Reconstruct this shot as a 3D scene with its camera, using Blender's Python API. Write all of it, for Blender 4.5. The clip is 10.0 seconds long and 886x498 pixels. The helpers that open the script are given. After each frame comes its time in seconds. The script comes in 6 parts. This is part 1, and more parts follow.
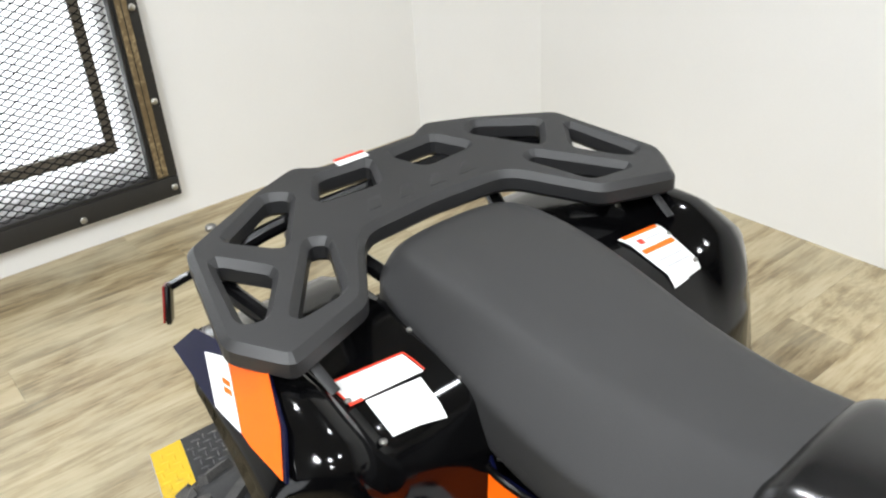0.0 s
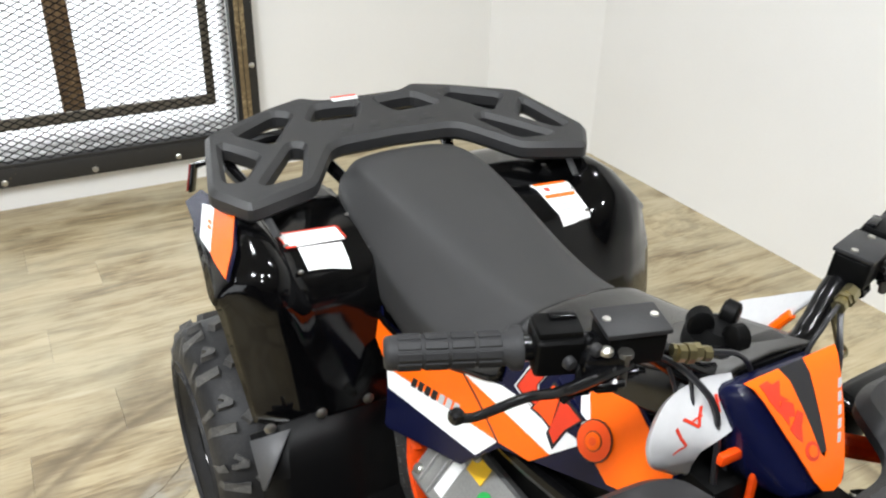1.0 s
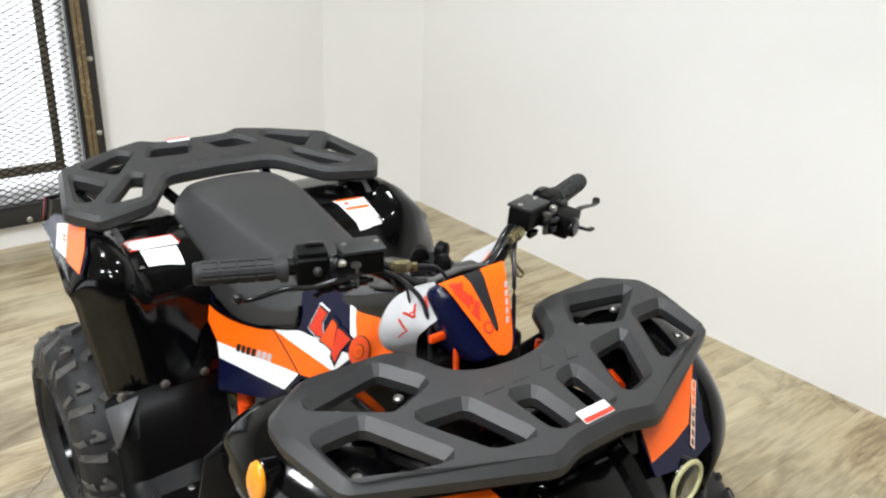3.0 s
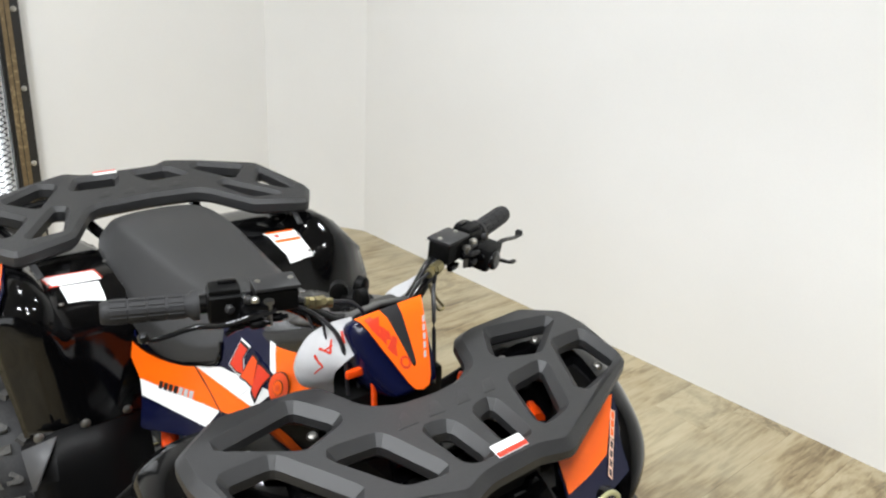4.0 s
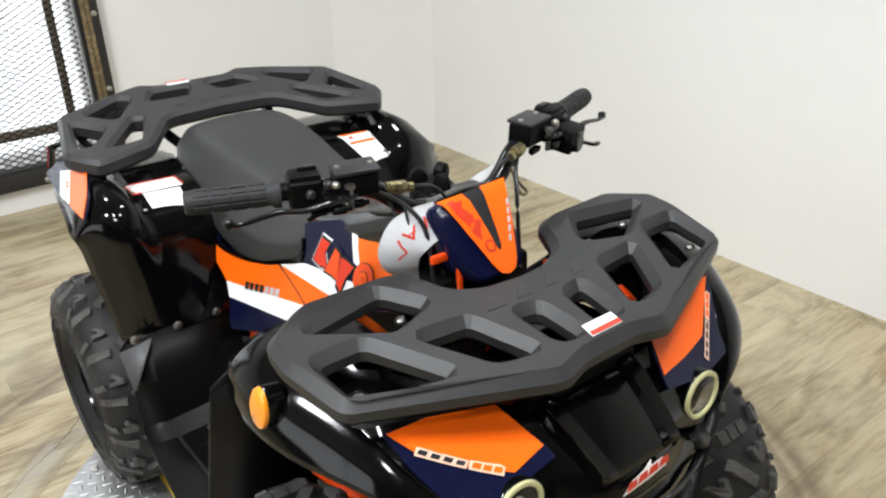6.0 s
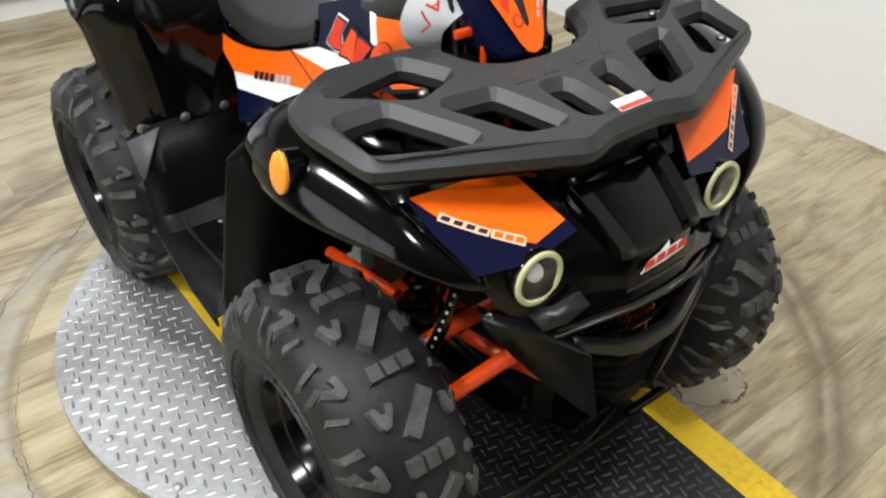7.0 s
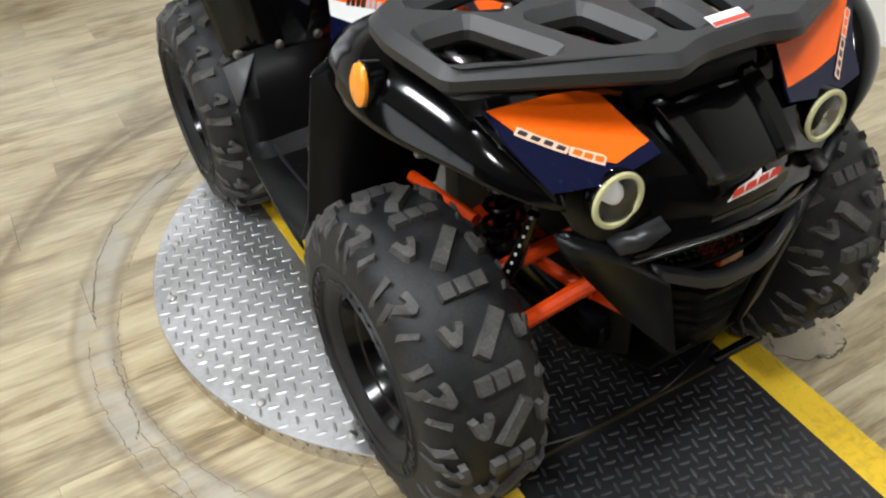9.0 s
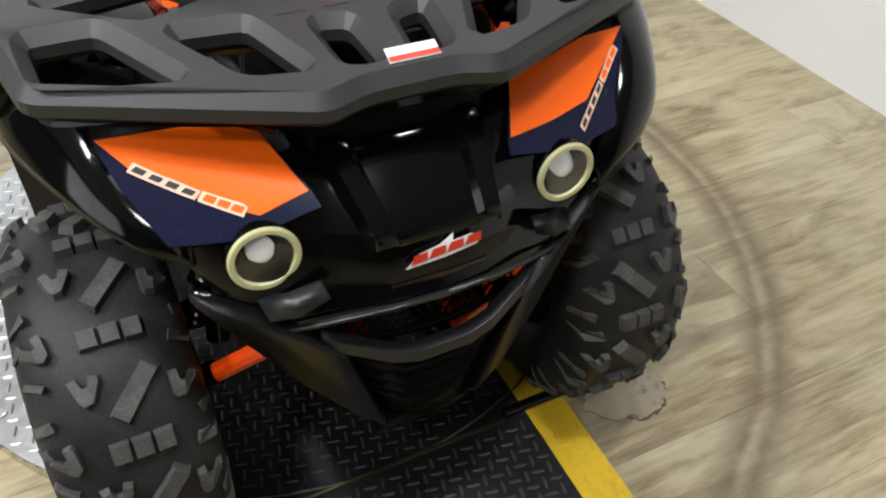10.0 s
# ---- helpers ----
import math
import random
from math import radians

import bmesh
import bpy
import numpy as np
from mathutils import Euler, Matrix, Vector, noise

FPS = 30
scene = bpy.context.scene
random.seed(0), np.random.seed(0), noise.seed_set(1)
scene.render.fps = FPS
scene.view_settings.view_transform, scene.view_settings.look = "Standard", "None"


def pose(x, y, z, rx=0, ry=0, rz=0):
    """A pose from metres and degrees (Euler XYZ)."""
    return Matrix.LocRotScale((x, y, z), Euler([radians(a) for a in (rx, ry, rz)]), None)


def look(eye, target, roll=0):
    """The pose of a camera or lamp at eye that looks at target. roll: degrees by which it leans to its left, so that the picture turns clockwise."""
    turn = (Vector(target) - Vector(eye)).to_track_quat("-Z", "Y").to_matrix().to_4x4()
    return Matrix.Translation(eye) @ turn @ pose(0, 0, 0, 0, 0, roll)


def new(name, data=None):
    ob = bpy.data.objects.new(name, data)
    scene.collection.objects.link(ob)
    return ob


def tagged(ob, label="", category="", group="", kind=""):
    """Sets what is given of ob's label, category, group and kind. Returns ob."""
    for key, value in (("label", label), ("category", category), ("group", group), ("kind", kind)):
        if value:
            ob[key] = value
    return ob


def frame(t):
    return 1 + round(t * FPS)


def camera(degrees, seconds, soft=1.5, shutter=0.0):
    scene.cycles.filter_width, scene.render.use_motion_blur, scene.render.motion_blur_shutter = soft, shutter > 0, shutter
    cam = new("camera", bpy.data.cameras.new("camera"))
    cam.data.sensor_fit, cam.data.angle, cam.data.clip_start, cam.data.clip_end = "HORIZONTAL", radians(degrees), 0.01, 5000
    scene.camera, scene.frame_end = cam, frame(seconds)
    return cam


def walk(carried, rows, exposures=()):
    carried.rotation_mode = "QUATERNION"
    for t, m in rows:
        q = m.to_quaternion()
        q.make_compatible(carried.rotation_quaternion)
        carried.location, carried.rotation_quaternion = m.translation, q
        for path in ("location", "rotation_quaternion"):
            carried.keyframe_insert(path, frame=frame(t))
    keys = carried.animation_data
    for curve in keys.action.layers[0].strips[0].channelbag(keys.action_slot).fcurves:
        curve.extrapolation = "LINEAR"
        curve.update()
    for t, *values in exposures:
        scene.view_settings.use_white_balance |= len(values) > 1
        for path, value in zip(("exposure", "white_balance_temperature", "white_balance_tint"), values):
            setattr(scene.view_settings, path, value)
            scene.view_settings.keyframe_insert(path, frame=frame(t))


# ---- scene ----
cam = camera(56.9, 10.0, soft=2.2)
PATH = [
    (0, (-0.577, -0.401, 1.28), (0.481, 0.978, 0.291), -3.7),
    (0.5, (-0.633, -0.596, 1.306), (0.374, 0.835, 0.337), -3.3),
    (1, (-0.583, -0.861, 1.306), (0.281, 0.677, 0.364), 1.5),
    (1.5, (-0.66, -1.046, 1.306), (0.222, 0.514, 0.419), 1.6),
    (2, (-0.804, -1.184, 1.314), (0.26, 0.288, 0.477), 2.0),
    (2.5, (-0.781, -1.234, 1.322), (0.354, 0.209, 0.528), 2.9),
    (3, (-0.692, -1.258, 1.335), (0.476, 0.173, 0.568), 2.1),
    (4.5, (-0.649, -1.298, 1.351), (0.643, 0.062, 0.658), 2.8),
    (5, (-0.649, -1.286, 1.341), (0.568, 0.111, 0.59), -0.3),
    (6.5, (-0.67, -1.274, 1.246), (0.368, 0.11, 0.243), -0.5),
    (7, (-0.703, -1.275, 1.195), (0.277, 0.0, 0.006), 0.4),
    (7.5, (-0.759, -1.288, 1.14), (0.203, -0.162, -0.204), 0.9),
    (8, (-0.803, -1.308, 1.123), (0.171, -0.232, -0.253), 0.8),
    (8.5, (-0.822, -1.302, 1.134), (0.122, -0.132, -0.184), 0.3),
    (9, (-0.692, -1.31, 1.148), (0.052, 0.054, -0.112), -2.7),
    (9.5, (-0.432, -1.321, 1.145), (0.256, 0.069, -0.118), 1.8),
    (10, (-0.284, -1.336, 1.126), (0.424, -0.01, -0.194), 2.3),
]
walk(cam, [(t, look(eye, target, roll)) for t, eye, target, roll in PATH], [(0, 0.4), (2.5, 0.33), (4.5, 0.27), (6.5, 0.2), (8, 0.08), (10, 0.08)])

# ---- light ----
world = bpy.data.worlds.new("world")
scene.world = world
world.use_nodes = True
world.node_tree.nodes["Background"].inputs[0].default_value = (0.9, 0.92, 1.0, 1)
world.node_tree.nodes["Background"].inputs[1].default_value = 0.05
scene.view_settings.exposure = 0.0


def lamp(name, kind, m, power, size=(0.1, 0.1), colour=(0.93, 0.965, 1.0)):
    data = bpy.data.lights.new(name, kind)
    data.energy, data.color = power, colour
    if kind == "AREA":
        data.shape, data.size, data.size_y = "RECTANGLE", size[0], size[1]
    else:
        data.shadow_soft_size = size[0]
    if kind == "SPOT":
        data.spot_size, data.spot_blend = radians(122), 0.3
    ob = new(name, data)
    ob.matrix_world = m
    return ob


CEIL = 2.75
# assumed ceiling panels; the 60 W one is added to brighten the near side
TUBES = [(-0.4, 1.15, 15, 0.22), (0.85, 0.4, 10, 0.14), (0.15, -1.15, 19, 0.2), (-1.9, -0.4, 60, 0.4), (-1.35, -2.0, 24, 0.3)]
SPOTS = [(-0.95, -1.15), (-0.83, -1.15), (-0.95, -1.03), (-0.83, -1.03), (-0.89, -0.9)]
for lx, ly, watts, size in TUBES:
    lamp("panel_light", "AREA", pose(lx, ly, CEIL - 0.09), watts, (size, size))
for lx, ly in SPOTS:
    lamp("spot_light", "SPOT", pose(lx, ly, CEIL - 0.16), 17, (0.045, 0.045))
lamp("window_light", "AREA", pose(-0.62, 2.27, 0.95, -90, 0, 0), 9, (1.4, 1.3), (0.93, 0.97, 1.0))


# ---- materials ----
class Nodes:
    """A principled material whose nodes are added one by one."""

    def __init__(self, name, colour, rough=0.5, metal=0.0, coat=0.0, spec=0.5):
        self.mat = bpy.data.materials.new(name)
        self.mat.use_nodes = True
        self.tree = self.mat.node_tree
        self.shader = self.tree.nodes["Principled BSDF"]
        self.set("Base Color", (*colour, 1))
        self.set("Roughness", rough)
        self.set("Metallic", metal)
        self.set("Coat Weight", coat)
        self.set("Coat Roughness", 0.04)
        self.set("Specular IOR Level", spec)

    def set(self, socket, value):
        self.shader.inputs[socket].default_value = value

    def add(self, kind, **values):
        node = self.tree.nodes.new("ShaderNode" + kind)
        for key, value in values.items():
            node.inputs[key.replace("_", " ")].default_value = value
        return node

    def join(self, a, out, b, into):
        self.tree.links.new(a.outputs[out], b.inputs[into])

    def where(self, scale=(1, 1, 1), coords="Object"):
        tex, move = self.add("TexCoord"), self.add("Mapping")
        move.inputs["Scale"].default_value = scale
        self.join(tex, coords, move, "Vector")
        return move

    def noise(self, scale, detail=4, rough=0.55, stretch=(1, 1, 1), coords="Object"):
        node = self.add("TexNoise", Scale=scale, Detail=detail, Roughness=rough)
        self.join(self.where(stretch, coords), "Vector", node, "Vector")
        return node

    def ramp(self, node, out, stops):
        ramp = self.add("ValToRGB")
        line = ramp.color_ramp.elements
        while len(line) < len(stops):
            line.new(0.5)
        for stop, (at, colour) in zip(line, stops):
            stop.position, stop.color = at, (*colour, 1) if len(colour) == 3 else colour
        self.join(node, out, ramp, "Fac")
        return ramp

    def mix(self, a, b, factor, blend="MIX"):
        node = self.tree.nodes.new("ShaderNodeMix")
        node.data_type, node.blend_type = "RGBA", blend
        for sock, value in ((0, factor), (6, a), (7, b)):
            if isinstance(value, tuple) and hasattr(value[0], "outputs"):
                self.tree.links.new(value[0].outputs[value[1]], node.inputs[sock])
            else:
                node.inputs[sock].default_value = value
        return node

    def rough(self, node, out, low, high):
        span = self.add("MapRange")
        span.inputs["To Min"].default_value, span.inputs["To Max"].default_value = low, high
        self.join(node, out, span, "Value")
        self.join(span, "Result", self.shader, "Roughness")

    def bump(self, node, out, strength, distance=0.002):
        bump = self.add("Bump", Strength=strength, Distance=distance)
        self.join(node, out, bump, "Height")
        self.join(bump, "Normal", self.shader, "Normal")


def plain(name, colour, rough=0.4, metal=0.0, coat=0.0, wear=0.25, fine=120.0, bump=0.0, spec=0.5):
    """Paint, plastic or metal: a base colour with two scales of unevenness."""
    n = Nodes(name, colour, rough, metal, coat, spec)
    wide, grain = n.noise(9.0, 3), n.noise(fine, 3)
    both = n.mix((wide, "Fac"), (grain, "Fac"), 0.45)
    dark, light = tuple(c * (1 - wear) for c in colour), tuple(min(1.0, c * (1 + wear)) for c in colour)
    n.join(n.ramp(both, 2, [(0.3, dark), (0.7, light)]), "Color", n.shader, "Base Color")
    n.rough(both, 2, max(0.02, rough * 0.8), min(1.0, rough * 1.25))
    if bump:
        n.bump(grain, "Fac", bump, 0.001)
    return n.mat


RACK = plain("textured_black_plastic", (0.0145, 0.0145, 0.0151), 0.46, wear=0.15, fine=700, bump=0.35, spec=0.55)
GLOSS = plain("gloss_black_plastic", (0.0015, 0.0015, 0.0017), 0.1, coat=0.0, wear=0.2, fine=60, spec=0.3)
MATT = plain("matt_black_plastic", (0.002, 0.002, 0.002), 0.45, wear=0.25, fine=500, bump=0.2, spec=0.1)
GREYP = plain("dark_grey_plastic", (0.014, 0.014, 0.015), 0.42, wear=0.15, fine=400, bump=0.2, spec=0.4)
VINYL = plain("seat_vinyl", (0.025, 0.025, 0.0255), 0.46, wear=0.12, fine=900, bump=0.5, spec=0.4)
ORANGE = plain("orange_gloss", (0.95, 0.13, 0.004), 0.3, coat=0.08, wear=0.04, spec=0.3)
REDORANGE = plain("red_orange_print", (0.8, 0.07, 0.006), 0.3, wear=0.05)
ORANGE_STEEL = plain("orange_painted_steel", (0.72, 0.06, 0.004), 0.22, coat=0.2, wear=0.2)
NAVY = plain("navy_gloss", (0.003, 0.0042, 0.023), 0.25, coat=0.05, wear=0.1, spec=0.25)
WHITE = plain("white_gloss", (0.82, 0.82, 0.82), 0.3, coat=0.1, wear=0.03)
PAPER = plain("white_label", (0.8, 0.8, 0.79), 0.4, wear=0.03)
STICKER = plain("pale_orange_sticker", (0.8, 0.52, 0.38), 0.4, wear=0.06)
RED = plain("red_print", (0.62, 0.035, 0.012), 0.35, wear=0.08)
GREYPRINT = plain("grey_print", (0.42, 0.43, 0.45), 0.4, wear=0.08)
CONSOLE = plain("grey_console_plastic", (0.06, 0.058, 0.055), 0.42, wear=0.15, fine=300, bump=0.15)
BLACKPRINT = plain("black_print", (0.012, 0.012, 0.014), 0.35, wear=0.1)
RUBBER = plain("grip_rubber", (0.016, 0.016, 0.017), 0.6, wear=0.2, fine=500, bump=0.3, spec=0.35)
STEEL = plain("zinc_steel", (0.55, 0.54, 0.5), 0.3, metal=1.0, wear=0.2)
DULLSTEEL = plain("dull_bolt_steel", (0.22, 0.215, 0.2), 0.42, metal=1.0, wear=0.3)
BRASS = plain("yellow_zinc", (0.3, 0.26, 0.14), 0.35, metal=1.0, wear=0.2)
BLACKSTEEL = plain("black_painted_steel", (0.003, 0.003, 0.0034), 0.2, wear=0.3, spec=0.3)
CAST = plain("cast_aluminium", (0.42, 0.42, 0.41), 0.45, metal=0.8, wear=0.2, fine=300, bump=0.3)
AMBER = plain("amber_reflector", (0.85, 0.28, 0.01), 0.12, coat=0.8, wear=0.08, fine=400, bump=0.4)
CREAM = plain("cream_lamp_ring", (0.54, 0.52, 0.28), 0.3, wear=0.06)
REDLENS = plain("red_reflector", (0.2, 0.012, 0.012), 0.15, coat=0.6, wear=0.1)
GREENTAPE = plain("green_sticker", (0.02, 0.4, 0.08), 0.4, wear=0.05)
YELLOWTAPE = plain("yellow_sticker", (0.85, 0.5, 0.02), 0.4, wear=0.05)


def tyre_material():
    n = Nodes("tyre_rubber", (0.02, 0.02, 0.02), 0.55, spec=0.34)
    wide, grain = n.noise(11, 5), n.noise(260, 3)
    both = n.mix((wide, "Fac"), (grain, "Fac"), 0.35)
    n.join(n.ramp(both, 2, [(0.3, (0.006, 0.006, 0.0066)), (0.5, (0.01, 0.01, 0.0108)), (0.72, (0.034, 0.033, 0.032))]), "Color", n.shader, "Base Color")
    n.rough(both, 2, 0.36, 0.75)
    n.bump(grain, "Fac", 0.45, 0.0012)
    return n.mat


def tread_material():
    n = Nodes("tread_rubber", (0.03, 0.03, 0.03), 0.7)
    wide, grain = n.noise(18, 4), n.noise(300, 3)
    both = n.mix((wide, "Fac"), (grain, "Fac"), 0.4)
    n.join(n.ramp(both, 2, [(0.3, (0.018, 0.018, 0.019)), (0.5, (0.055, 0.053, 0.05)), (0.72, (0.125, 0.118, 0.104))]), "Color", n.shader, "Base Color")
    n.rough(both, 2, 0.55, 0.85)
    n.bump(grain, "Fac", 0.35, 0.001)
    return n.mat


def wall_material():
    n = Nodes("white_wall_paint", (0.8, 0.79, 0.76), 0.55)
    wide, grain = n.noise(1.4, 4), n.noise(160, 4)
    both = n.mix((wide, "Fac"), (grain, "Fac"), 0.3)
    n.join(n.ramp(both, 2, [(0.25, (0.84, 0.835, 0.815)), (0.75, (0.89, 0.885, 0.87))]), "Color", n.shader, "Base Color")
    n.bump(grain, "Fac", 0.12, 0.001)
    return n.mat


def plank_material():
    """Pale oak-print vinyl: long grain along the board, each board its own tone, grey scuffs."""
    n = Nodes("oak_vinyl_plank", (0.5, 0.4, 0.26), 0.36)
    tex, info = n.add("TexCoord"), n.add("ObjectInfo")
    shift = n.add("VectorMath")
    shift.operation = "MULTIPLY_ADD"
    shift.inputs[1].default_value = (1, 1, 1)
    n.join(tex, "Object", shift, 0)
    spread = n.add("VectorMath")
    spread.operation = "SCALE"
    spread.inputs["Scale"].default_value = 30
    n.join(info, "Random", spread, 0)
    n.join(spread, "Vector", shift, 2)

    def streak(scale, stretch, detail):
        move = n.add("Mapping")
        move.inputs["Scale"].default_value = stretch
        n.join(shift, "Vector", move, "Vector")
        node = n.add("TexNoise", Scale=scale, Detail=detail, Roughness=0.6, Distortion=0.6)
        n.join(move, "Vector", node, "Vector")
        return node

    broad, fine = streak(2.6, (1.0, 4.5, 1.0), 5), streak(8.0, (1.0, 11.0, 1.0), 6)
    both = n.mix((broad, "Fac"), (fine, "Fac"), 0.38)
    wood = n.ramp(both, 2, [(0.33, (0.1, 0.07, 0.034)), (0.44, (0.26, 0.197, 0.108)), (0.53, (0.44, 0.36, 0.22)), (0.66, (0.56, 0.49, 0.34))])
    tone = n.ramp(info, "Random", [(0.0, (0.85, 0.83, 0.79)), (0.5, (1.0, 0.98, 0.93)), (1.0, (0.92, 0.93, 0.94))])
    toned = n.mix((wood, "Color"), (tone, "Color"), 1.0, "MULTIPLY")
    # grey scuffing in patches, and the dark rubbed rings that turning tyres left round the turntable
    place = n.add("NewGeometry")
    flat = n.add("VectorMath")
    flat.operation = "MULTIPLY_ADD"
    flat.inputs[1].default_value, flat.inputs[2].default_value = (1, 1, 0), (0, 0.04, 0)
    n.join(place, "Position", flat, 0)
    far = n.add("VectorMath")
    far.operation = "LENGTH"
    n.join(flat, "Vector", far, 0)
    blur = n.add("TexNoise", Scale=2.2, Detail=5, Roughness=0.6)
    n.join(place, "Position", blur, "Vector")
    spots = n.add("TexNoise", Scale=13, Detail=6, Roughness=0.65)
    n.join(place, "Position", spots, "Vector")
    worn = n.ramp(blur, "Fac", [(0.42, (0, 0, 0)), (0.62, (0.5, 0.5, 0.5))])
    pale = n.mix((toned, 2), (0.5, 0.45, 0.31, 1), (worn, "Color"))
    wobble = n.add("Math")
    wobble.operation = "MULTIPLY_ADD"
    wobble.inputs[1].default_value, wobble.inputs[2].default_value = 0.05, -0.025
    n.join(blur, "Fac", wobble, 0)
    ring = n.add("Math")
    ring.operation = "ADD"
    n.join(far, "Value", ring, 0)
    n.join(wobble, "Value", ring, 1)
    scaled = n.add("Math")
    scaled.operation = "MULTIPLY"
    scaled.inputs[1].default_value = 0.7
    n.join(ring, "Value", scaled, 0)
    rings = n.ramp(scaled, "Value", [(0.000, (0, 0, 0)), (0.490, (0.05, 0.05, 0.05)), (0.502, (0.7, 0.7, 0.7)), (0.516, (0.22, 0.22, 0.22)), (0.548, (0.3, 0.3, 0.3)), (0.556, (0.55, 0.55, 0.55)), (0.566, (0.12, 0.12, 0.12)), (0.658, (0.1, 0.1, 0.1)), (0.690, (1, 1, 1)), (0.700, (0.4, 0.4, 0.4)), (0.714, (0.95, 0.95, 0.95)), (0.742, (0.25, 0.25, 0.25)), (0.875, (0, 0, 0))])
    patch = n.ramp(spots, "Fac", [(0.3, (0, 0, 0)), (0.65, (1, 1, 1))])
    grime = n.mix((rings, "Color"), (patch, "Color"), 0.4, "MULTIPLY")
    scraped = n.ramp(scaled, "Value", [(0.0, (0, 0, 0)), (0.497, (0, 0, 0)), (0.506, (0.8, 0.8, 0.8)), (0.546, (0.7, 0.7, 0.7)), (0.556, (0.12, 0.12, 0.12)), (0.66, (0, 0, 0))])
    flakes = n.ramp(spots, "Fac", [(0.42, (0, 0, 0)), (0.58, (1, 1, 1))])
    bare = n.mix((scraped, "Color"), (flakes, "Color"), 0.8, "MULTIPLY")
    chalky = n.mix((pale, 2), (0.42, 0.395, 0.34, 1), (bare, 2))
    final = n.mix((chalky, 2), (0.13, 0.095, 0.052, 1), (grime, 2))
    n.join(final, 2, n.shader, "Base Color")
    n.rough(fine, "Fac", 0.3, 0.55)
    n.bump(fine, "Fac", 0.12, 0.001)
    return n.mat


def metal_plate_material():
    n = Nodes("aluminium_tread_plate", (0.6, 0.6, 0.6), 0.35, 0.85)
    wide, grain = n.noise(5, 5), n.noise(90, 4)
    both = n.mix((wide, "Fac"), (grain, "Fac"), 0.4)
    n.join(n.ramp(both, 2, [(0.3, (0.3, 0.295, 0.285)), (0.55, (0.5, 0.5, 0.5)), (0.75, (0.64, 0.64, 0.65))]), "Color", n.shader, "Base Color")
    n.rough(both, 2, 0.28, 0.55)
    n.bump(grain, "Fac", 0.15, 0.001)
    return n.mat


def worn_paint(name, colour, under, scuff=0.63, gloss=0.4):
    n = Nodes(name, colour, 0.5)
    wide, grain = n.noise(4, 6), n.noise(60, 5)
    both = n.mix((wide, "Fac"), (grain, "Fac"), 0.5)
    dark = tuple(c * 0.65 for c in colour)
    n.join(n.ramp(both, 2, [(0.3, dark), (0.48, colour), (scuff, colour), (scuff + 0.08, under)]), "Color", n.shader, "Base Color")
    n.rough(both, 2, gloss, gloss + 0.3)
    n.bump(grain, "Fac", 0.3, 0.001)
    return n.mat


def wood_material():
    n = Nodes("brown_stained_wood", (0.2, 0.12, 0.06), 0.5)
    grain = n.noise(14, 6, 0.6, (6.0, 6.0, 0.6))
    n.join(n.ramp(grain, "Fac", [(0.3, (0.09, 0.05, 0.022)), (0.5, (0.2, 0.12, 0.055)), (0.7, (0.3, 0.19, 0.09))]), "Color", n.shader, "Base Color")
    n.bump(grain, "Fac", 0.2, 0.001)
    return n.mat


def glow(name, colour, strength):
    n = Nodes(name, (0.8, 0.8, 0.8), 0.5)
    n.set("Emission Color", (*colour, 1))
    n.set("Emission Strength", strength)
    return n.mat


def glass_material():
    n = Nodes("clear_lens", (1, 1, 1), 0.03)
    n.set("Transmission Weight", 1.0)
    n.set("IOR", 1.45)
    return n.mat


TYRE, TREAD, WALL, PLANK = tyre_material(), tread_material(), wall_material(), plank_material()
PLATE = metal_plate_material()
PLATE_BLACK = worn_paint("black_painted_tread_plate", (0.0125, 0.0125, 0.0138), (0.13, 0.115, 0.09), 0.6, 0.22)
# lug colour holds paint wear and also the sheen on the raised lugs
PLATE_BLACK_LUG = worn_paint("worn_sheen_black_lug", (0.042, 0.042, 0.045), (0.2, 0.185, 0.16), 0.55, 0.2)
PLATE_YELLOW = worn_paint("yellow_painted_tread_plate", (0.72, 0.47, 0.015), (0.45, 0.3, 0.05), 0.66)
FILLER = worn_paint("pale_floor_filler", (0.34, 0.285, 0.2), (0.17, 0.14, 0.1), 0.56)
WOOD = wood_material()
MESHSTEEL = plain("black_expanded_metal", (0.006, 0.006, 0.006), 0.6, wear=0.2, spec=0.1)
SASH = worn_paint("weathered_taupe_sash", (0.16, 0.135, 0.1), (0.32, 0.29, 0.23), 0.6)
RECESS = worn_paint("worn_white_recess_paint", (0.8, 0.8, 0.79), (0.5, 0.48, 0.45), 0.7)
WORNBRASS = worn_paint("worn_brown_channel", (0.17, 0.12, 0.06), (0.34, 0.26, 0.14), 0.52)
FRAMESTEEL = worn_paint("black_steel_frame", (0.018, 0.017, 0.016), (0.12, 0.09, 0.05), 0.62)
# mid-grey so that the unseen ceiling returns less fill light
CEILING = plain("ceiling_paint", (0.32, 0.32, 0.31), 0.7, wear=0.08)
# dark base on the unseen walls stands in for unlit open space, cutting fill
DARKWALL = plain("unlit_space_wall", (0.07, 0.065, 0.06), 0.7, wear=0.2, fine=20)
SUBFLOOR = plain("dark_subfloor", (0.1, 0.08, 0.05), 0.7)
DAYLIGHT = glow("daylight_backdrop", (0.92, 0.96, 1.0), 1.0)
DAYLIGHT_WEST = glow("open_daylight_backdrop", (0.9, 0.95, 1.0), 2.4)
DIFFUSER = glow("lit_diffuser", (1.0, 0.95, 0.88), 6.0)
LENS = glass_material()
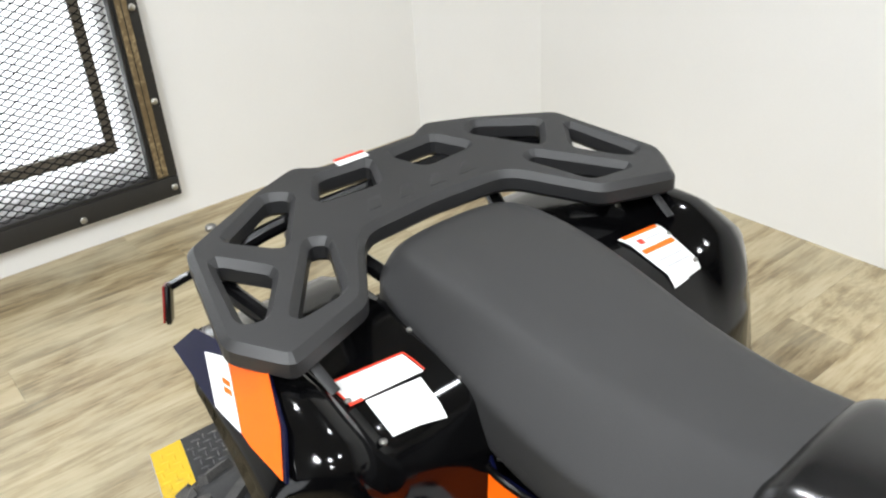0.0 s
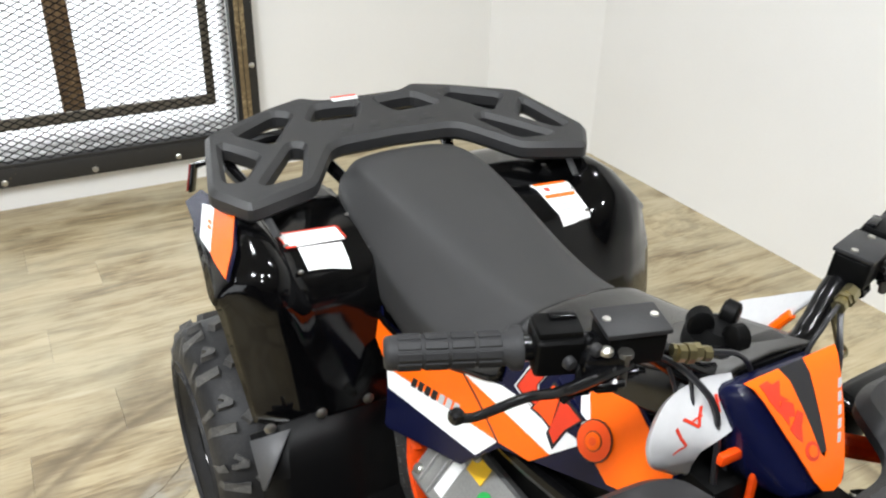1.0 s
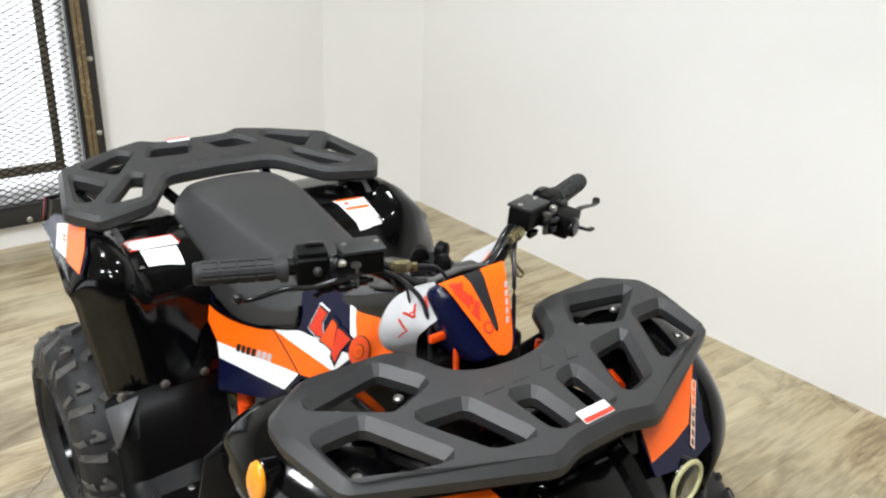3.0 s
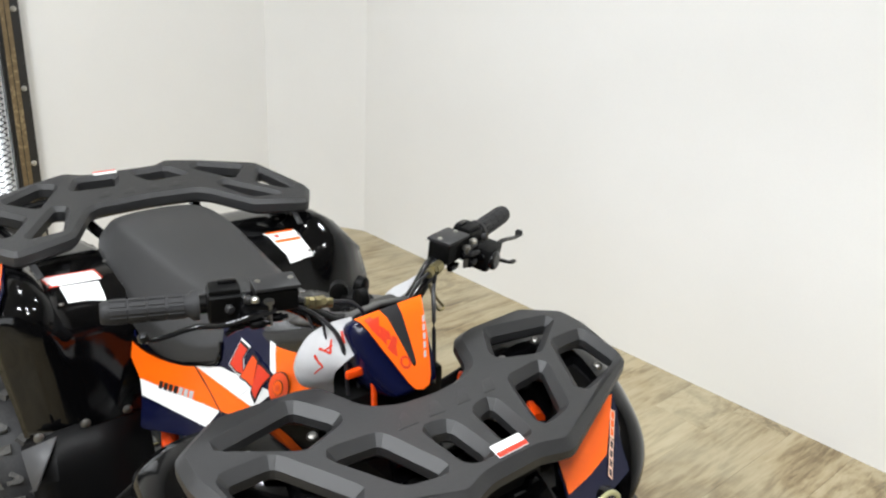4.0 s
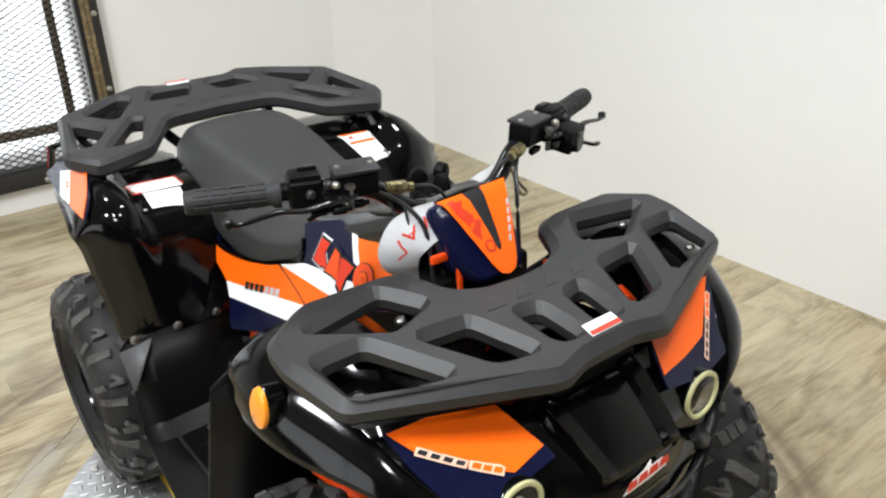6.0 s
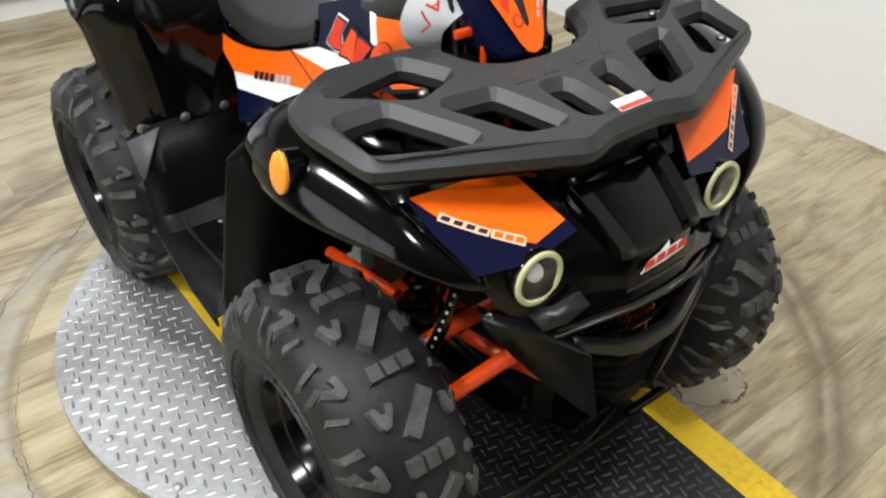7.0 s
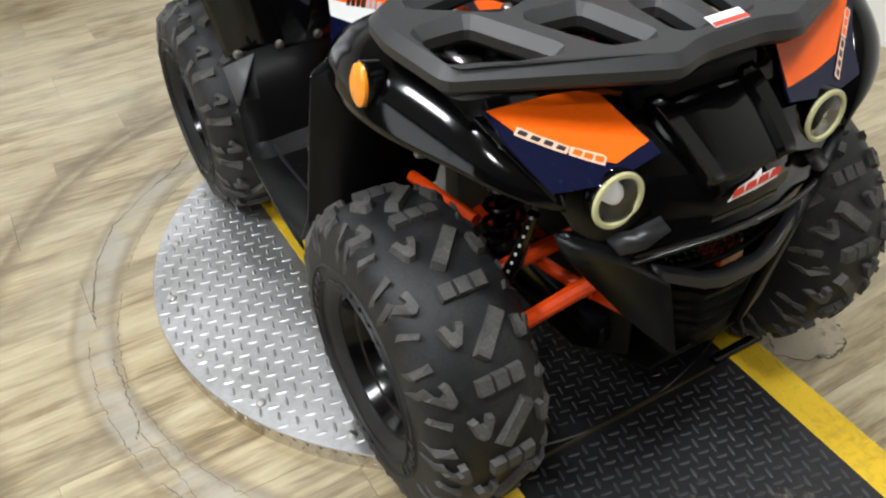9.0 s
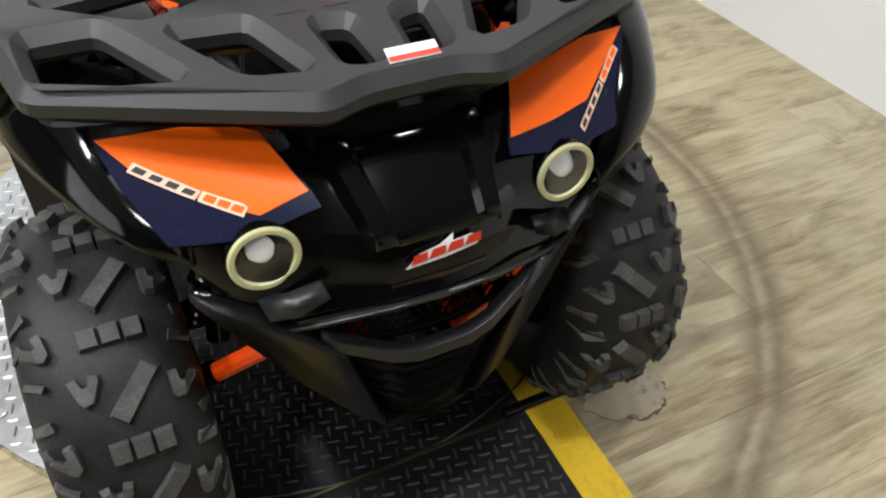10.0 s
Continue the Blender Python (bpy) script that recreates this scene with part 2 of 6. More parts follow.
TANK = plain("satin_black_tank", (0.006, 0.006, 0.0065), 0.2, coat=0.1, wear=0.15, fine=80)
FOOT = plain("foot_well_plastic", (0.0026, 0.0026, 0.0028), 0.4, wear=0.2, fine=400, bump=0.25, spec=0.16)
# lighter than the well: the gusset's sheen is put into its base colour
GUSSET = plain("sheen_grey_gusset", (0.07, 0.07, 0.073), 0.5, wear=0.12, fine=300)
POLISHED = plain("polished_rim_aluminium", (0.62, 0.59, 0.54), 0.2, metal=1.0, wear=0.15, fine=40)
COLLAR = plain("collar_plastic", (0.5, 0.5, 0.505), 0.35, wear=0.06)
# near-white base stands in for the bright reflection inside the headlight
PROJECTOR = plain("reflection_white_projector", (0.85, 0.85, 0.83), 0.3, metal=0.25, wear=0.05)


# ---- builders ----
def finish(mesh, mat, smooth=35):
    mesh.materials.append(mat)
    if smooth:
        mesh.shade_smooth()
        mesh.set_sharp_from_angle(angle=radians(smooth))
    return mesh


def part(name, bm, mat, parent=None, label="", smooth=35, solid=0.0, rounds=0, bevel=0.0, m=None):
    """One mesh object from a bmesh or a mesh, under its thing."""
    if isinstance(bm, bpy.types.Mesh):
        mesh = bm
        mesh.name = name
    else:
        mesh = bpy.data.meshes.new(name)
        bmesh.ops.recalc_face_normals(bm, faces=bm.faces)
        bm.to_mesh(mesh)
        bm.free()
    ob = new(name, finish(mesh, mat, smooth))
    if parent:
        ob.parent = parent
    if m is not None:
        ob.matrix_basis = m
    if label:
        tagged(ob, label)
    if rounds:
        mod = ob.modifiers.new("round", "SUBSURF")
        mod.levels = mod.render_levels = rounds
    if solid:
        mod = ob.modifiers.new("thick", "SOLIDIFY")
        mod.thickness, mod.offset = solid, 0.0
    if bevel:
        mod = ob.modifiers.new("edge", "BEVEL")
        mod.width, mod.segments, mod.limit_method, mod.angle_limit = bevel, 2, "ANGLE", radians(40)
    return ob


def thing(name, label, category, group="", kind="", at=(0, 0, 0)):
    ob = new(name)
    ob.location = at
    ob.empty_display_size = 0.05
    return tagged(ob, label, category, group, kind)


def box(x0, x1, y0, y1, z0, z1, bev=0.0, segs=2):
    bm = bmesh.new()
    bmesh.ops.create_cube(bm, size=1, matrix=Matrix.Translation(((x0 + x1) / 2, (y0 + y1) / 2, (z0 + z1) / 2)) @ Matrix.Diagonal((abs(x1 - x0), abs(y1 - y0), abs(z1 - z0), 1)))
    if bev:
        bmesh.ops.bevel(bm, geom=bm.edges[:], offset=bev, segments=segs, affect="EDGES", profile=0.6)
    return bm


def turned(bm, m):
    bmesh.ops.transform(bm, matrix=m, verts=bm.verts)
    return bm


def add(bm, other):
    """Joins another bmesh into bm."""
    mesh = bpy.data.meshes.new("tmp")
    other.to_mesh(mesh)
    other.free()
    bm.from_mesh(mesh)
    bpy.data.meshes.remove(mesh)
    return bm


def lathe(profile, segs=32, axis="X", closed=False, caps=True):
    """Turns (along, radius) pairs round an axis."""
    bm = bmesh.new()
    rings = []
    for along, r in profile:
        ring = []
        for k in range(segs):
            a = 2 * math.pi * k / segs
            c, s = r * math.cos(a), r * math.sin(a)
            ring.append(bm.verts.new({"X": (along, c, s), "Y": (c, along, s), "Z": (c, s, along)}[axis]))
        rings.append(ring)
    pairs = list(zip(rings, rings[1:])) + ([(rings[-1], rings[0])] if closed else [])
    for a, b in pairs:
        for k in range(segs):
            bm.faces.new((a[k], a[(k + 1) % segs], b[(k + 1) % segs], b[k]))
    if not closed and caps:
        for ring in (rings[0], rings[-1]):
            if len(ring) > 2:
                bm.faces.new(ring)
    bmesh.ops.remove_doubles(bm, verts=bm.verts, dist=1e-6)
    bmesh.ops.dissolve_degenerate(bm, edges=bm.edges, dist=1e-6)
    return bm


def sheet(rows, wrap=False):
    """A quad sheet through rows of points."""
    bm = bmesh.new()
    grid = [[bm.verts.new(p) for p in row] for row in rows]
    for a, b in zip(grid, grid[1:]):
        n = len(a)
        for k in range(n if wrap else n - 1):
            bm.faces.new((a[k], a[(k + 1) % n], b[(k + 1) % n], b[k]))
    return bm


def loft(rows, caps=True):
    bm = sheet(rows, wrap=True)
    bm.verts.ensure_lookup_table()
    if caps:
        n = len(rows[0])
        bm.faces.new(bm.verts[:n])
        bm.faces.new(bm.verts[len(bm.verts) - n :])
    return bm


def smooth_path(points, steps=6):
    """Catmull-Rom points through the given ones."""
    pts = [Vector(p) for p in points]
    pts = [2 * pts[0] - pts[1], *pts, 2 * pts[-1] - pts[-2]]
    out = []
    for a, b, c, d in zip(pts, pts[1:], pts[2:], pts[3:]):
        for k in range(steps):
            t = k / steps
            out.append(0.5 * ((2 * b) + (c - a) * t + (2 * a - 5 * b + 4 * c - d) * t * t + (3 * b - a - 3 * c + d) * t**3))
    return out + [pts[-2]]


def tube(points, r, sides=10, steps=6, flat=1.0):
    """A pipe along a smooth path; r may be a list along the path."""
    path = smooth_path(points, steps) if steps else [Vector(p) for p in points]
    rows, up = [], Vector((0, 0, 1))
    for k, p in enumerate(path):
        way = (path[min(k + 1, len(path) - 1)] - path[max(k - 1, 0)]).normalized()
        side = way.cross(up)
        side = way.cross(Vector((0, 1, 0))) if side.length < 0.15 else side
        side.normalize()
        above = side.cross(way)
        rad = r if not isinstance(r, (list, tuple)) else float(np.interp(k / (len(path) - 1), np.linspace(0, 1, len(r)), r))
        rows.append([p + rad * (math.cos(a) * side + flat * math.sin(a) * above) for a in (2 * math.pi * j / sides for j in range(sides))])
    return loft(rows)


def slab(outline, holes=(), thick=0.02, bevel=0.004, flow=None, res=2):
    """A flat plate in x and y with holes through it and rounded edges, its top at z = 0; flow moves its points."""
    curve = bpy.data.curves.new("slab", "CURVE")
    curve.dimensions, curve.fill_mode = "2D", "BOTH"
    curve.extrude, curve.bevel_depth, curve.bevel_resolution, curve.offset = thick / 2 - bevel, bevel, res, -bevel
    for loop in (outline, *holes):
        spline = curve.splines.new("POLY")
        spline.points.add(len(loop) - 1)
        for p, (x, y) in zip(spline.points, loop):
            p.co = (x, y, 0, 1)
        spline.use_cyclic_u = True
    ob = bpy.data.objects.new("slab", curve)
    mesh = bpy.data.meshes.new_from_object(ob)
    bpy.data.objects.remove(ob)
    bpy.data.curves.remove(curve)
    bm = bmesh.new()
    bm.from_mesh(mesh)
    bpy.data.meshes.remove(mesh)
    bmesh.ops.remove_doubles(bm, verts=bm.verts, dist=1e-5)
    for v in bm.verts:
        v.co.z -= thick / 2
        if flow:
            v.co = flow(v.co)
    return bm


def rounded(loop, r=0.01, n=3):
    """A polygon with its corners cut to small arcs."""
    out = []
    for k, p in enumerate(loop):
        a, p, b = Vector(loop[k - 1]), Vector(p), Vector(loop[(k + 1) % len(loop)])
        ra, rb = min(r, (a - p).length * 0.4), min(r, (b - p).length * 0.4)
        s, e = p + (a - p).normalized() * ra, p + (b - p).normalized() * rb
        for j in range(n + 1):
            t = j / n
            out.append(tuple((1 - t) ** 2 * s + 2 * t * (1 - t) * p + t * t * e))
    return out


def both_sides(half):
    """A closed outline from its half with x >= 0, from the middle back to the middle front."""
    return list(half) + [(-x, y) for x, y in reversed(half) if x > 1e-6]


def mirrored(loop):
    return [(-x, y) for x, y in reversed(loop)]


def decal(poly, surface, lift=0.0015, thick=0.002, cuts=3):
    """A thin sticker: a polygon laid on a surface function that gives a point and its normal."""
    bm = bmesh.new()
    bm.faces.new([bm.verts.new((*p, 0)) for p in poly])
    bmesh.ops.triangulate(bm, faces=bm.faces[:])
    for _ in range(cuts):
        bmesh.ops.subdivide_edges(bm, edges=bm.edges[:], cuts=1)
        bmesh.ops.triangulate(bm, faces=bm.faces[:])
    top = {v: v.co.copy() for v in bm.verts}
    made = bmesh.ops.extrude_face_region(bm, geom=bm.faces[:])
    high = [g for g in made["geom"] if isinstance(g, bmesh.types.BMVert)]
    for v in top:
        p, n = surface(v.co.x, v.co.y)
        v.co = p + n * lift
    for v in high:
        p, n = surface(v.co.x, v.co.y)
        v.co = p + n * (lift + thick)
    return bm


# ---- structure ----
BACK, RIGHT, LEFT, FRONT = 2.23, 1.62, -5.0, -6.5
WIN = (-1.45, 0.213, 0.172, 1.9)  # the window's opening: x, x, z, z


def setting(name, bm, mat, label, category, **more):
    return tagged(part(name, bm, mat, **more), label, category, kind="structure")


def build_shell():
    bm = box(LEFT - 0.15, RIGHT + 0.3, FRONT - 0.15, BACK + 0.3, -0.12, -0.012)
    setting("floor", bm, SUBFLOOR, "dark subfloor under pale oak-look planks", "floor")
    wall = box(LEFT, WIN[0], BACK, BACK + 0.16, -0.02, CEIL)
    for b in (box(WIN[1], 1.37, BACK, BACK + 0.16, -0.02, CEIL), box(WIN[0], WIN[1], BACK, BACK + 0.16, -0.02, WIN[2]), box(WIN[0], WIN[1], BACK, BACK + 0.16, WIN[3], CEIL)):
        add(wall, b)
    setting("wall_north", wall, WALL, "white painted wall with a meshed window opening", "wall", smooth=0)
    ca, cb = Vector((1.365, BACK, 0)), Vector((RIGHT, 1.772, 0))
    out = Vector((0.12, 0.07, 0))
    rows = [[(p.x, p.y, z) for p in (ca, cb, cb + out, ca + out)] for z in (-0.02, CEIL)]
    setting("wall_corner", loft(rows), WALL, "narrow white wall across the room's corner", "wall", smooth=0)
    setting("wall_east", box(RIGHT, RIGHT + 0.15, FRONT, 1.775, -0.02, CEIL), WALL, "white painted wall beside the turntable", "wall", smooth=0)
    west = box(LEFT - 0.15, LEFT, FRONT, -2.6, -0.02, CEIL)
    for b in (box(LEFT - 0.15, LEFT, 0.6, BACK + 0.16, -0.02, CEIL), box(LEFT - 0.15, LEFT, -2.6, 0.6, -0.02, 0.6), box(LEFT - 0.15, LEFT, -2.6, 0.6, 2.5, CEIL)):
        add(west, b)
    setting("wall_west", west, DARKWALL, "unseen wall with a broad window opening, darkened to cut fill light", "wall", smooth=0)
    win = thing("window_2", "plain daylit window in the dim wall", "window", kind="structure", at=(LEFT, -1.0, 0))
    part("pane", box(-0.12, -0.115, -1.6, 1.6, 0.6, 2.5), DAYLIGHT_WEST, win)
    for a, b, c, d in ((-1.6, -1.54, 0.6, 2.5), (1.54, 1.6, 0.6, 2.5), (-0.03, 0.03, 0.66, 2.44), (-1.54, 1.54, 0.6, 0.66), (-1.54, 1.54, 2.44, 2.5)):
        part("window_frame", box(-0.11, -0.06, a, b, c, d, 0.003), RECESS, win)
    setting("wall_south", box(LEFT, RIGHT, FRONT - 0.15, FRONT, -0.02, CEIL), DARKWALL, "unseen wall, darkened to cut fill light", "wall", smooth=0)
    setting("ceiling", box(LEFT - 0.15, RIGHT + 0.3, FRONT - 0.15, BACK + 0.3, CEIL, CEIL + 0.1), CEILING, "unseen ceiling, greyed to cut fill light", "ceiling", smooth=0)


def build_window():
    x0, x1, z0, z1 = WIN
    win = thing("window_1", "daylit window behind a bolted black steel mesh guard", "window", kind="structure", at=(0, BACK, 0))
    y = -0.03
    bars = [(x0 - 0.075, x1 + 0.075, z0 - 0.07, z0), (x0 - 0.075, x1 + 0.075, z1, z1 + 0.07), (x1, x1 + 0.075, z0 + 0.002, z1 - 0.002), (x0 - 0.075, x0, z0 + 0.002, z1 - 0.002)]
    for a, b, c, d in bars:
        bar = part("guard_frame", box(a, b, -0.05, -0.001, c, d, 0.003), FRAMESTEEL, win, "black steel angle with worn edges")
    # inner lip of the angle iron, with the timber batten that shows beside it
    for a, b, c, d, mat in [(x0, x1, z0, z0 + 0.012, FRAMESTEEL), (x1 - 0.01, x1 - 0.001, z0 + 0.014, z1, FRAMESTEEL)]:
        part("batten", box(a, b, -0.045, -0.002, c, d, 0.002), mat, win)
    bolts = [(x1 + 0.055, z) for z in (0.135, 0.44, 0.74, 1.04, 1.34)] + [(x, z0 - 0.05) for x in (-0.045, -0.345, -0.645, -0.945, -1.245)]
    for bx, bz in bolts:
        part("bolt", turned(lathe([(0, 0.011), (0.004, 0.011), (0.008, 0.007), (0.009, 0.0005)], 12, "Y"), pose(bx, -0.05, bz, 0, 0, 180)), STEEL, win)
    # expanded metal: slanted strands that meet in diamonds
    bm, w, hgt = bmesh.new(), 0.045, 0.0118
    cols, lines = int((x1 - x0) / w) + 1, int((z1 - z0) / hgt)
    for r in range(lines):
        for c in range(cols):
            ax, az = x0 + c * w + (w / 2 if r % 2 else 0), z0 + r * hgt
            for sx in (-1, 1):
                px, pz = ax + sx * w / 2, az + hgt
                if not (x0 - 0.001 < px < x1 + 0.001 and x0 - 0.001 < ax < x1 + 0.001):
                    continue
                t = 0.0021
                vs = [bm.verts.new(p) for p in ((ax, -0.034, az - t), (px, -0.028, pz - t), (px, -0.028, pz + t), (ax, -0.034, az + t))]
                lo = [bm.verts.new(v.co + Vector((0, 0.003, 0))) for v in vs]
                bm.faces.new(vs), bm.faces.new(lo[::-1])
                bm.faces.new((vs[3], vs[2], lo[2], lo[3])), bm.faces.new((vs[0], lo[0], lo[1], vs[1]))
    tagged(part("expanded_mesh", bm, MESHSTEEL, win, "black diamond mesh", smooth=0), kind="stuff")
    # sash behind the guard
    sill = part("sill", box(x0, x1, 0.001, 0.2, z0 + 0.0, z0 + 0.02, 0.003), RECESS, win, "worn white sill")
    part("channel", box(x1 + 0.006, x1 + 0.042, -0.054, -0.0505, z0 + 0.01, z1, 0.001), WORNBRASS, win, "worn brown steel channel")
    part("channel", box(x1 + 0.022, x1 + 0.0245, -0.057, -0.0545, z0 + 0.01, z1, 0.001), FRAMESTEEL, win)
    for a, b, c, d in [(x0 + 0.001, x1 - 0.001, z0 + 0.022, z0 + 0.034), (x0, x1, 1.86, z1), (x1 - 0.012, x1, z0 + 0.036, 1.858), (x0, x0 + 0.03, z0 + 0.036, 1.858)]:
        part("sash", box(a, b, 0.05, 0.13, c, d, 0.005), RECESS, win, "worn white sash")
    for a, b, c, d in [(0.108, 0.14, 0.322, 1.798), (x0 + 0.03, 0.14, 0.28, 0.32)]:
        part("glazing_bead", box(a, b, 0.03, 0.049, c, d, 0.002), SASH, win, "weathered taupe glazing bar")
    for mx in (-0.405, -0.95):
        part("mullion", box(mx, mx + 0.078, 0.07, 0.13, 0.292, 1.798, 0.006), WOOD, win, "brown stained wooden mullion")
    pane = part("pane", box(x0 + 0.03, x1 - 0.012, 0.1, 0.104, z0 + 0.034, 1.86), LENS, win)
    pane.visible_shadow = False
    sky = bmesh.new()
    sky.faces.new([sky.verts.new(p) for p in ((-3, 2.75, -0.6), (1.6, 2.75, -0.6), (1.6, 2.75, 2.9), (-3, 2.75, 2.9))])
    setting("backdrop", sky, DAYLIGHT, "bright overcast daylight outside the window", "backdrop", smooth=0)


def build_ceiling_lights():
    for lx, ly, _, size in TUBES:
        h = size / 2
        fix = thing("ceiling_light", "unseen square lit white ceiling light fixture", "ceiling light", "ceiling lights", at=(lx, ly, CEIL))
        part("housing", box(-h - 0.03, h + 0.03, -h - 0.03, h + 0.03, -0.05, -0.002, 0.006), CEILING, fix)
        part("diffuser", box(-h, h, -h, h, -0.075, -0.051, 0.01), DIFFUSER, fix)
    track = thing("track_light", "cluster of small round ceiling spot lamps", "ceiling light", at=(-0.89, -1.05, CEIL))
    part("track", box(-0.1, 0.1, -0.13, 0.2, -0.03, -0.002, 0.004), CEILING, track)
    for lx, ly in SPOTS:
        can = part("lamp_can", turned(lathe([(-0.11, 0.04), (-0.105, 0.044), (-0.03, 0.038)], 16, "Z"), pose(lx + 0.89, ly + 1.05, 0)), CEILING, track)


DISC_Y, DISC_R, DECK = -0.04, 0.625, 0.04


LUG_BASE = ((-0.0115, 0), (-0.0055, -0.003), (0.0055, -0.003), (0.0115, 0), (0.0055, 0.003), (-0.0055, 0.003))
LUG_FACES = ((0, 1, 6), (1, 2, 7, 6), (2, 3, 7), (3, 4, 7), (4, 5, 6, 7), (5, 0, 6))


def lugs(bm, inside, height, x0, x1, y0, y1, pitch=0.0245, parent=None, mat=None, near=None):
    """Raised tread-plate lugs, turned crosswise by turns, where inside(x, y) holds; height(x, y) is the plate's top.
    Where near(x, y) holds each one is an object of its own."""
    mesh = None
    for i in range(int((x1 - x0) / pitch) + 1):
        for j in range(int((y1 - y0) / pitch) + 1):
            cx, cy = x0 + (i + 0.5) * pitch, y0 + (j + 0.5) * pitch
            if not inside(cx, cy):
                continue
            m = pose(cx, cy, height(cx, cy), 0, 0, -12 if (i + j) % 2 else 78)
            points = [Vector((s, t, 0)) for s, t in LUG_BASE] + [Vector((s, 0, 0.0017)) for s in (-0.0075, 0.0075)]
            if near and near(cx, cy):
                if mesh is None:
                    mesh = bpy.data.meshes.new("lug")
                    mesh.from_pydata([tuple(p) for p in points], [], LUG_FACES)
                    mesh.materials.append(mat)
                ob = new("lug", mesh)
                ob.parent, ob.matrix_basis = parent, m
                continue
            q = [bm.verts.new(m @ p) for p in points]
            for f in LUG_FACES:
                bm.faces.new([q[k] for k in f])
    return bm


BAND, EDGE = 0.240, 0.312  # half widths of the black band and of its yellow borders


def build_turntable():
    top = thing("turntable", "round aluminium tread-plate turntable low on the floor", "turntable", at=(0, DISC_Y, 0))
    rim = lathe([(DECK - 0.004, DISC_R - 0.001), (DECK - 0.003, DISC_R), (DECK - 0.001, DISC_R), (DECK, DISC_R - 0.001)], 128, "Z")
    part("rim", lathe([(0.0, DISC_R - 0.003), (DECK - 0.0045, DISC_R - 0.003)], 128, "Z", caps=False), POLISHED, top, "polished aluminium edge band", smooth=25)
    part("deck", rim, PLATE, top, "bare aluminium tread plate", smooth=25)
    flat = lambda x, y: DECK  # noqa: E731
    bm = bmesh.new()
    for k in range(150):
        for z, lean in ((0.011, 0.7), (0.026, -0.7)):
            m = Matrix.Rotation(2 * math.pi * (k + (0.5 if lean > 0 else 0)) / 150, 4, "Z") @ Matrix.Translation((DISC_R - 0.003, 0, z)) @ Matrix.Rotation(lean, 4, "X")
            vs = [bm.verts.new(m @ Vector(p)) for p in ((0, -0.009, 0), (0, 0, -0.0022), (0, 0.009, 0), (0, 0, 0.0022), (0.0016, 0, 0))]
            for i in range(4):
                bm.faces.new((vs[i], vs[(i + 1) % 4], vs[4]))
    tagged(part("rim_relief", bm, POLISHED, top, smooth=0), kind="stuff")
    bm = lugs(bmesh.new(), lambda x, y: math.hypot(x, y) < DISC_R - 0.012 and abs(x) > EDGE + 0.008, flat, -0.62, 0.62, -0.62, 0.62, 0.0245, top, PLATE, lambda x, y: x < 0 and y < 0.12)
    tagged(part("tread_relief", bm, PLATE, top, smooth=0), kind="stuff")
    for k in range(20):
        a = radians(18 * k + 9)
        x, y = (DISC_R - 0.035) * math.cos(a), (DISC_R - 0.035) * math.sin(a)
        if abs(x) > EDGE + 0.02:
            part("screw", turned(lathe([(0, 0.009), (0.002, 0.009), (0.003, 0.006), (0.0031, 0.0005)], 12, "Z"), pose(x, y, DECK)), STEEL, top)
    y1 = math.sqrt(DISC_R**2 - EDGE**2)

    def arc(x):
        return math.sqrt(DISC_R**2 - x * x)

    xs = np.linspace(-BAND, BAND, 13)
    loop = [(x, -arc(x)) for x in xs] + [(x, arc(x)) for x in xs[::-1]]
    part("black_band", slab(loop, thick=0.003, bevel=0.0008, flow=lambda p: p + Vector((0, 0, DECK + 0.004))), PLATE_BLACK, top, "worn black painted band across the plate", smooth=0)
    bm = lugs(bmesh.new(), lambda x, y: abs(x) < BAND - 0.012 and abs(y) < arc(x) - 0.01, lambda x, y: DECK + 0.0035, -0.24, 0.24, -0.62, 0.62, 0.0205)
    tagged(part("black_relief", bm, PLATE_BLACK_LUG, top, smooth=0), kind="stuff")
    for s in (-1, 1):
        xs = np.linspace(BAND, EDGE, 5)
        loop = [(s * x, -arc(x)) for x in xs] + [(s * x, arc(x)) for x in xs[::-1]]
        part("yellow_border", slab(loop if s > 0 else loop[::-1], thick=0.003, bevel=0.0008, flow=lambda p: p + Vector((0, 0, DECK + 0.0042))), PLATE_YELLOW, top, "worn yellow painted stripe", smooth=0)
        bm = lugs(bmesh.new(), lambda x, y: BAND + 0.006 < s * x < EDGE - 0.006 and abs(y) < arc(x) - 0.01, lambda x, y: DECK + 0.0037, -0.33, 0.33, -0.62, 0.62, 0.0235)
        tagged(part("yellow_relief", bm, PLATE_YELLOW, top, smooth=0), kind="stuff")


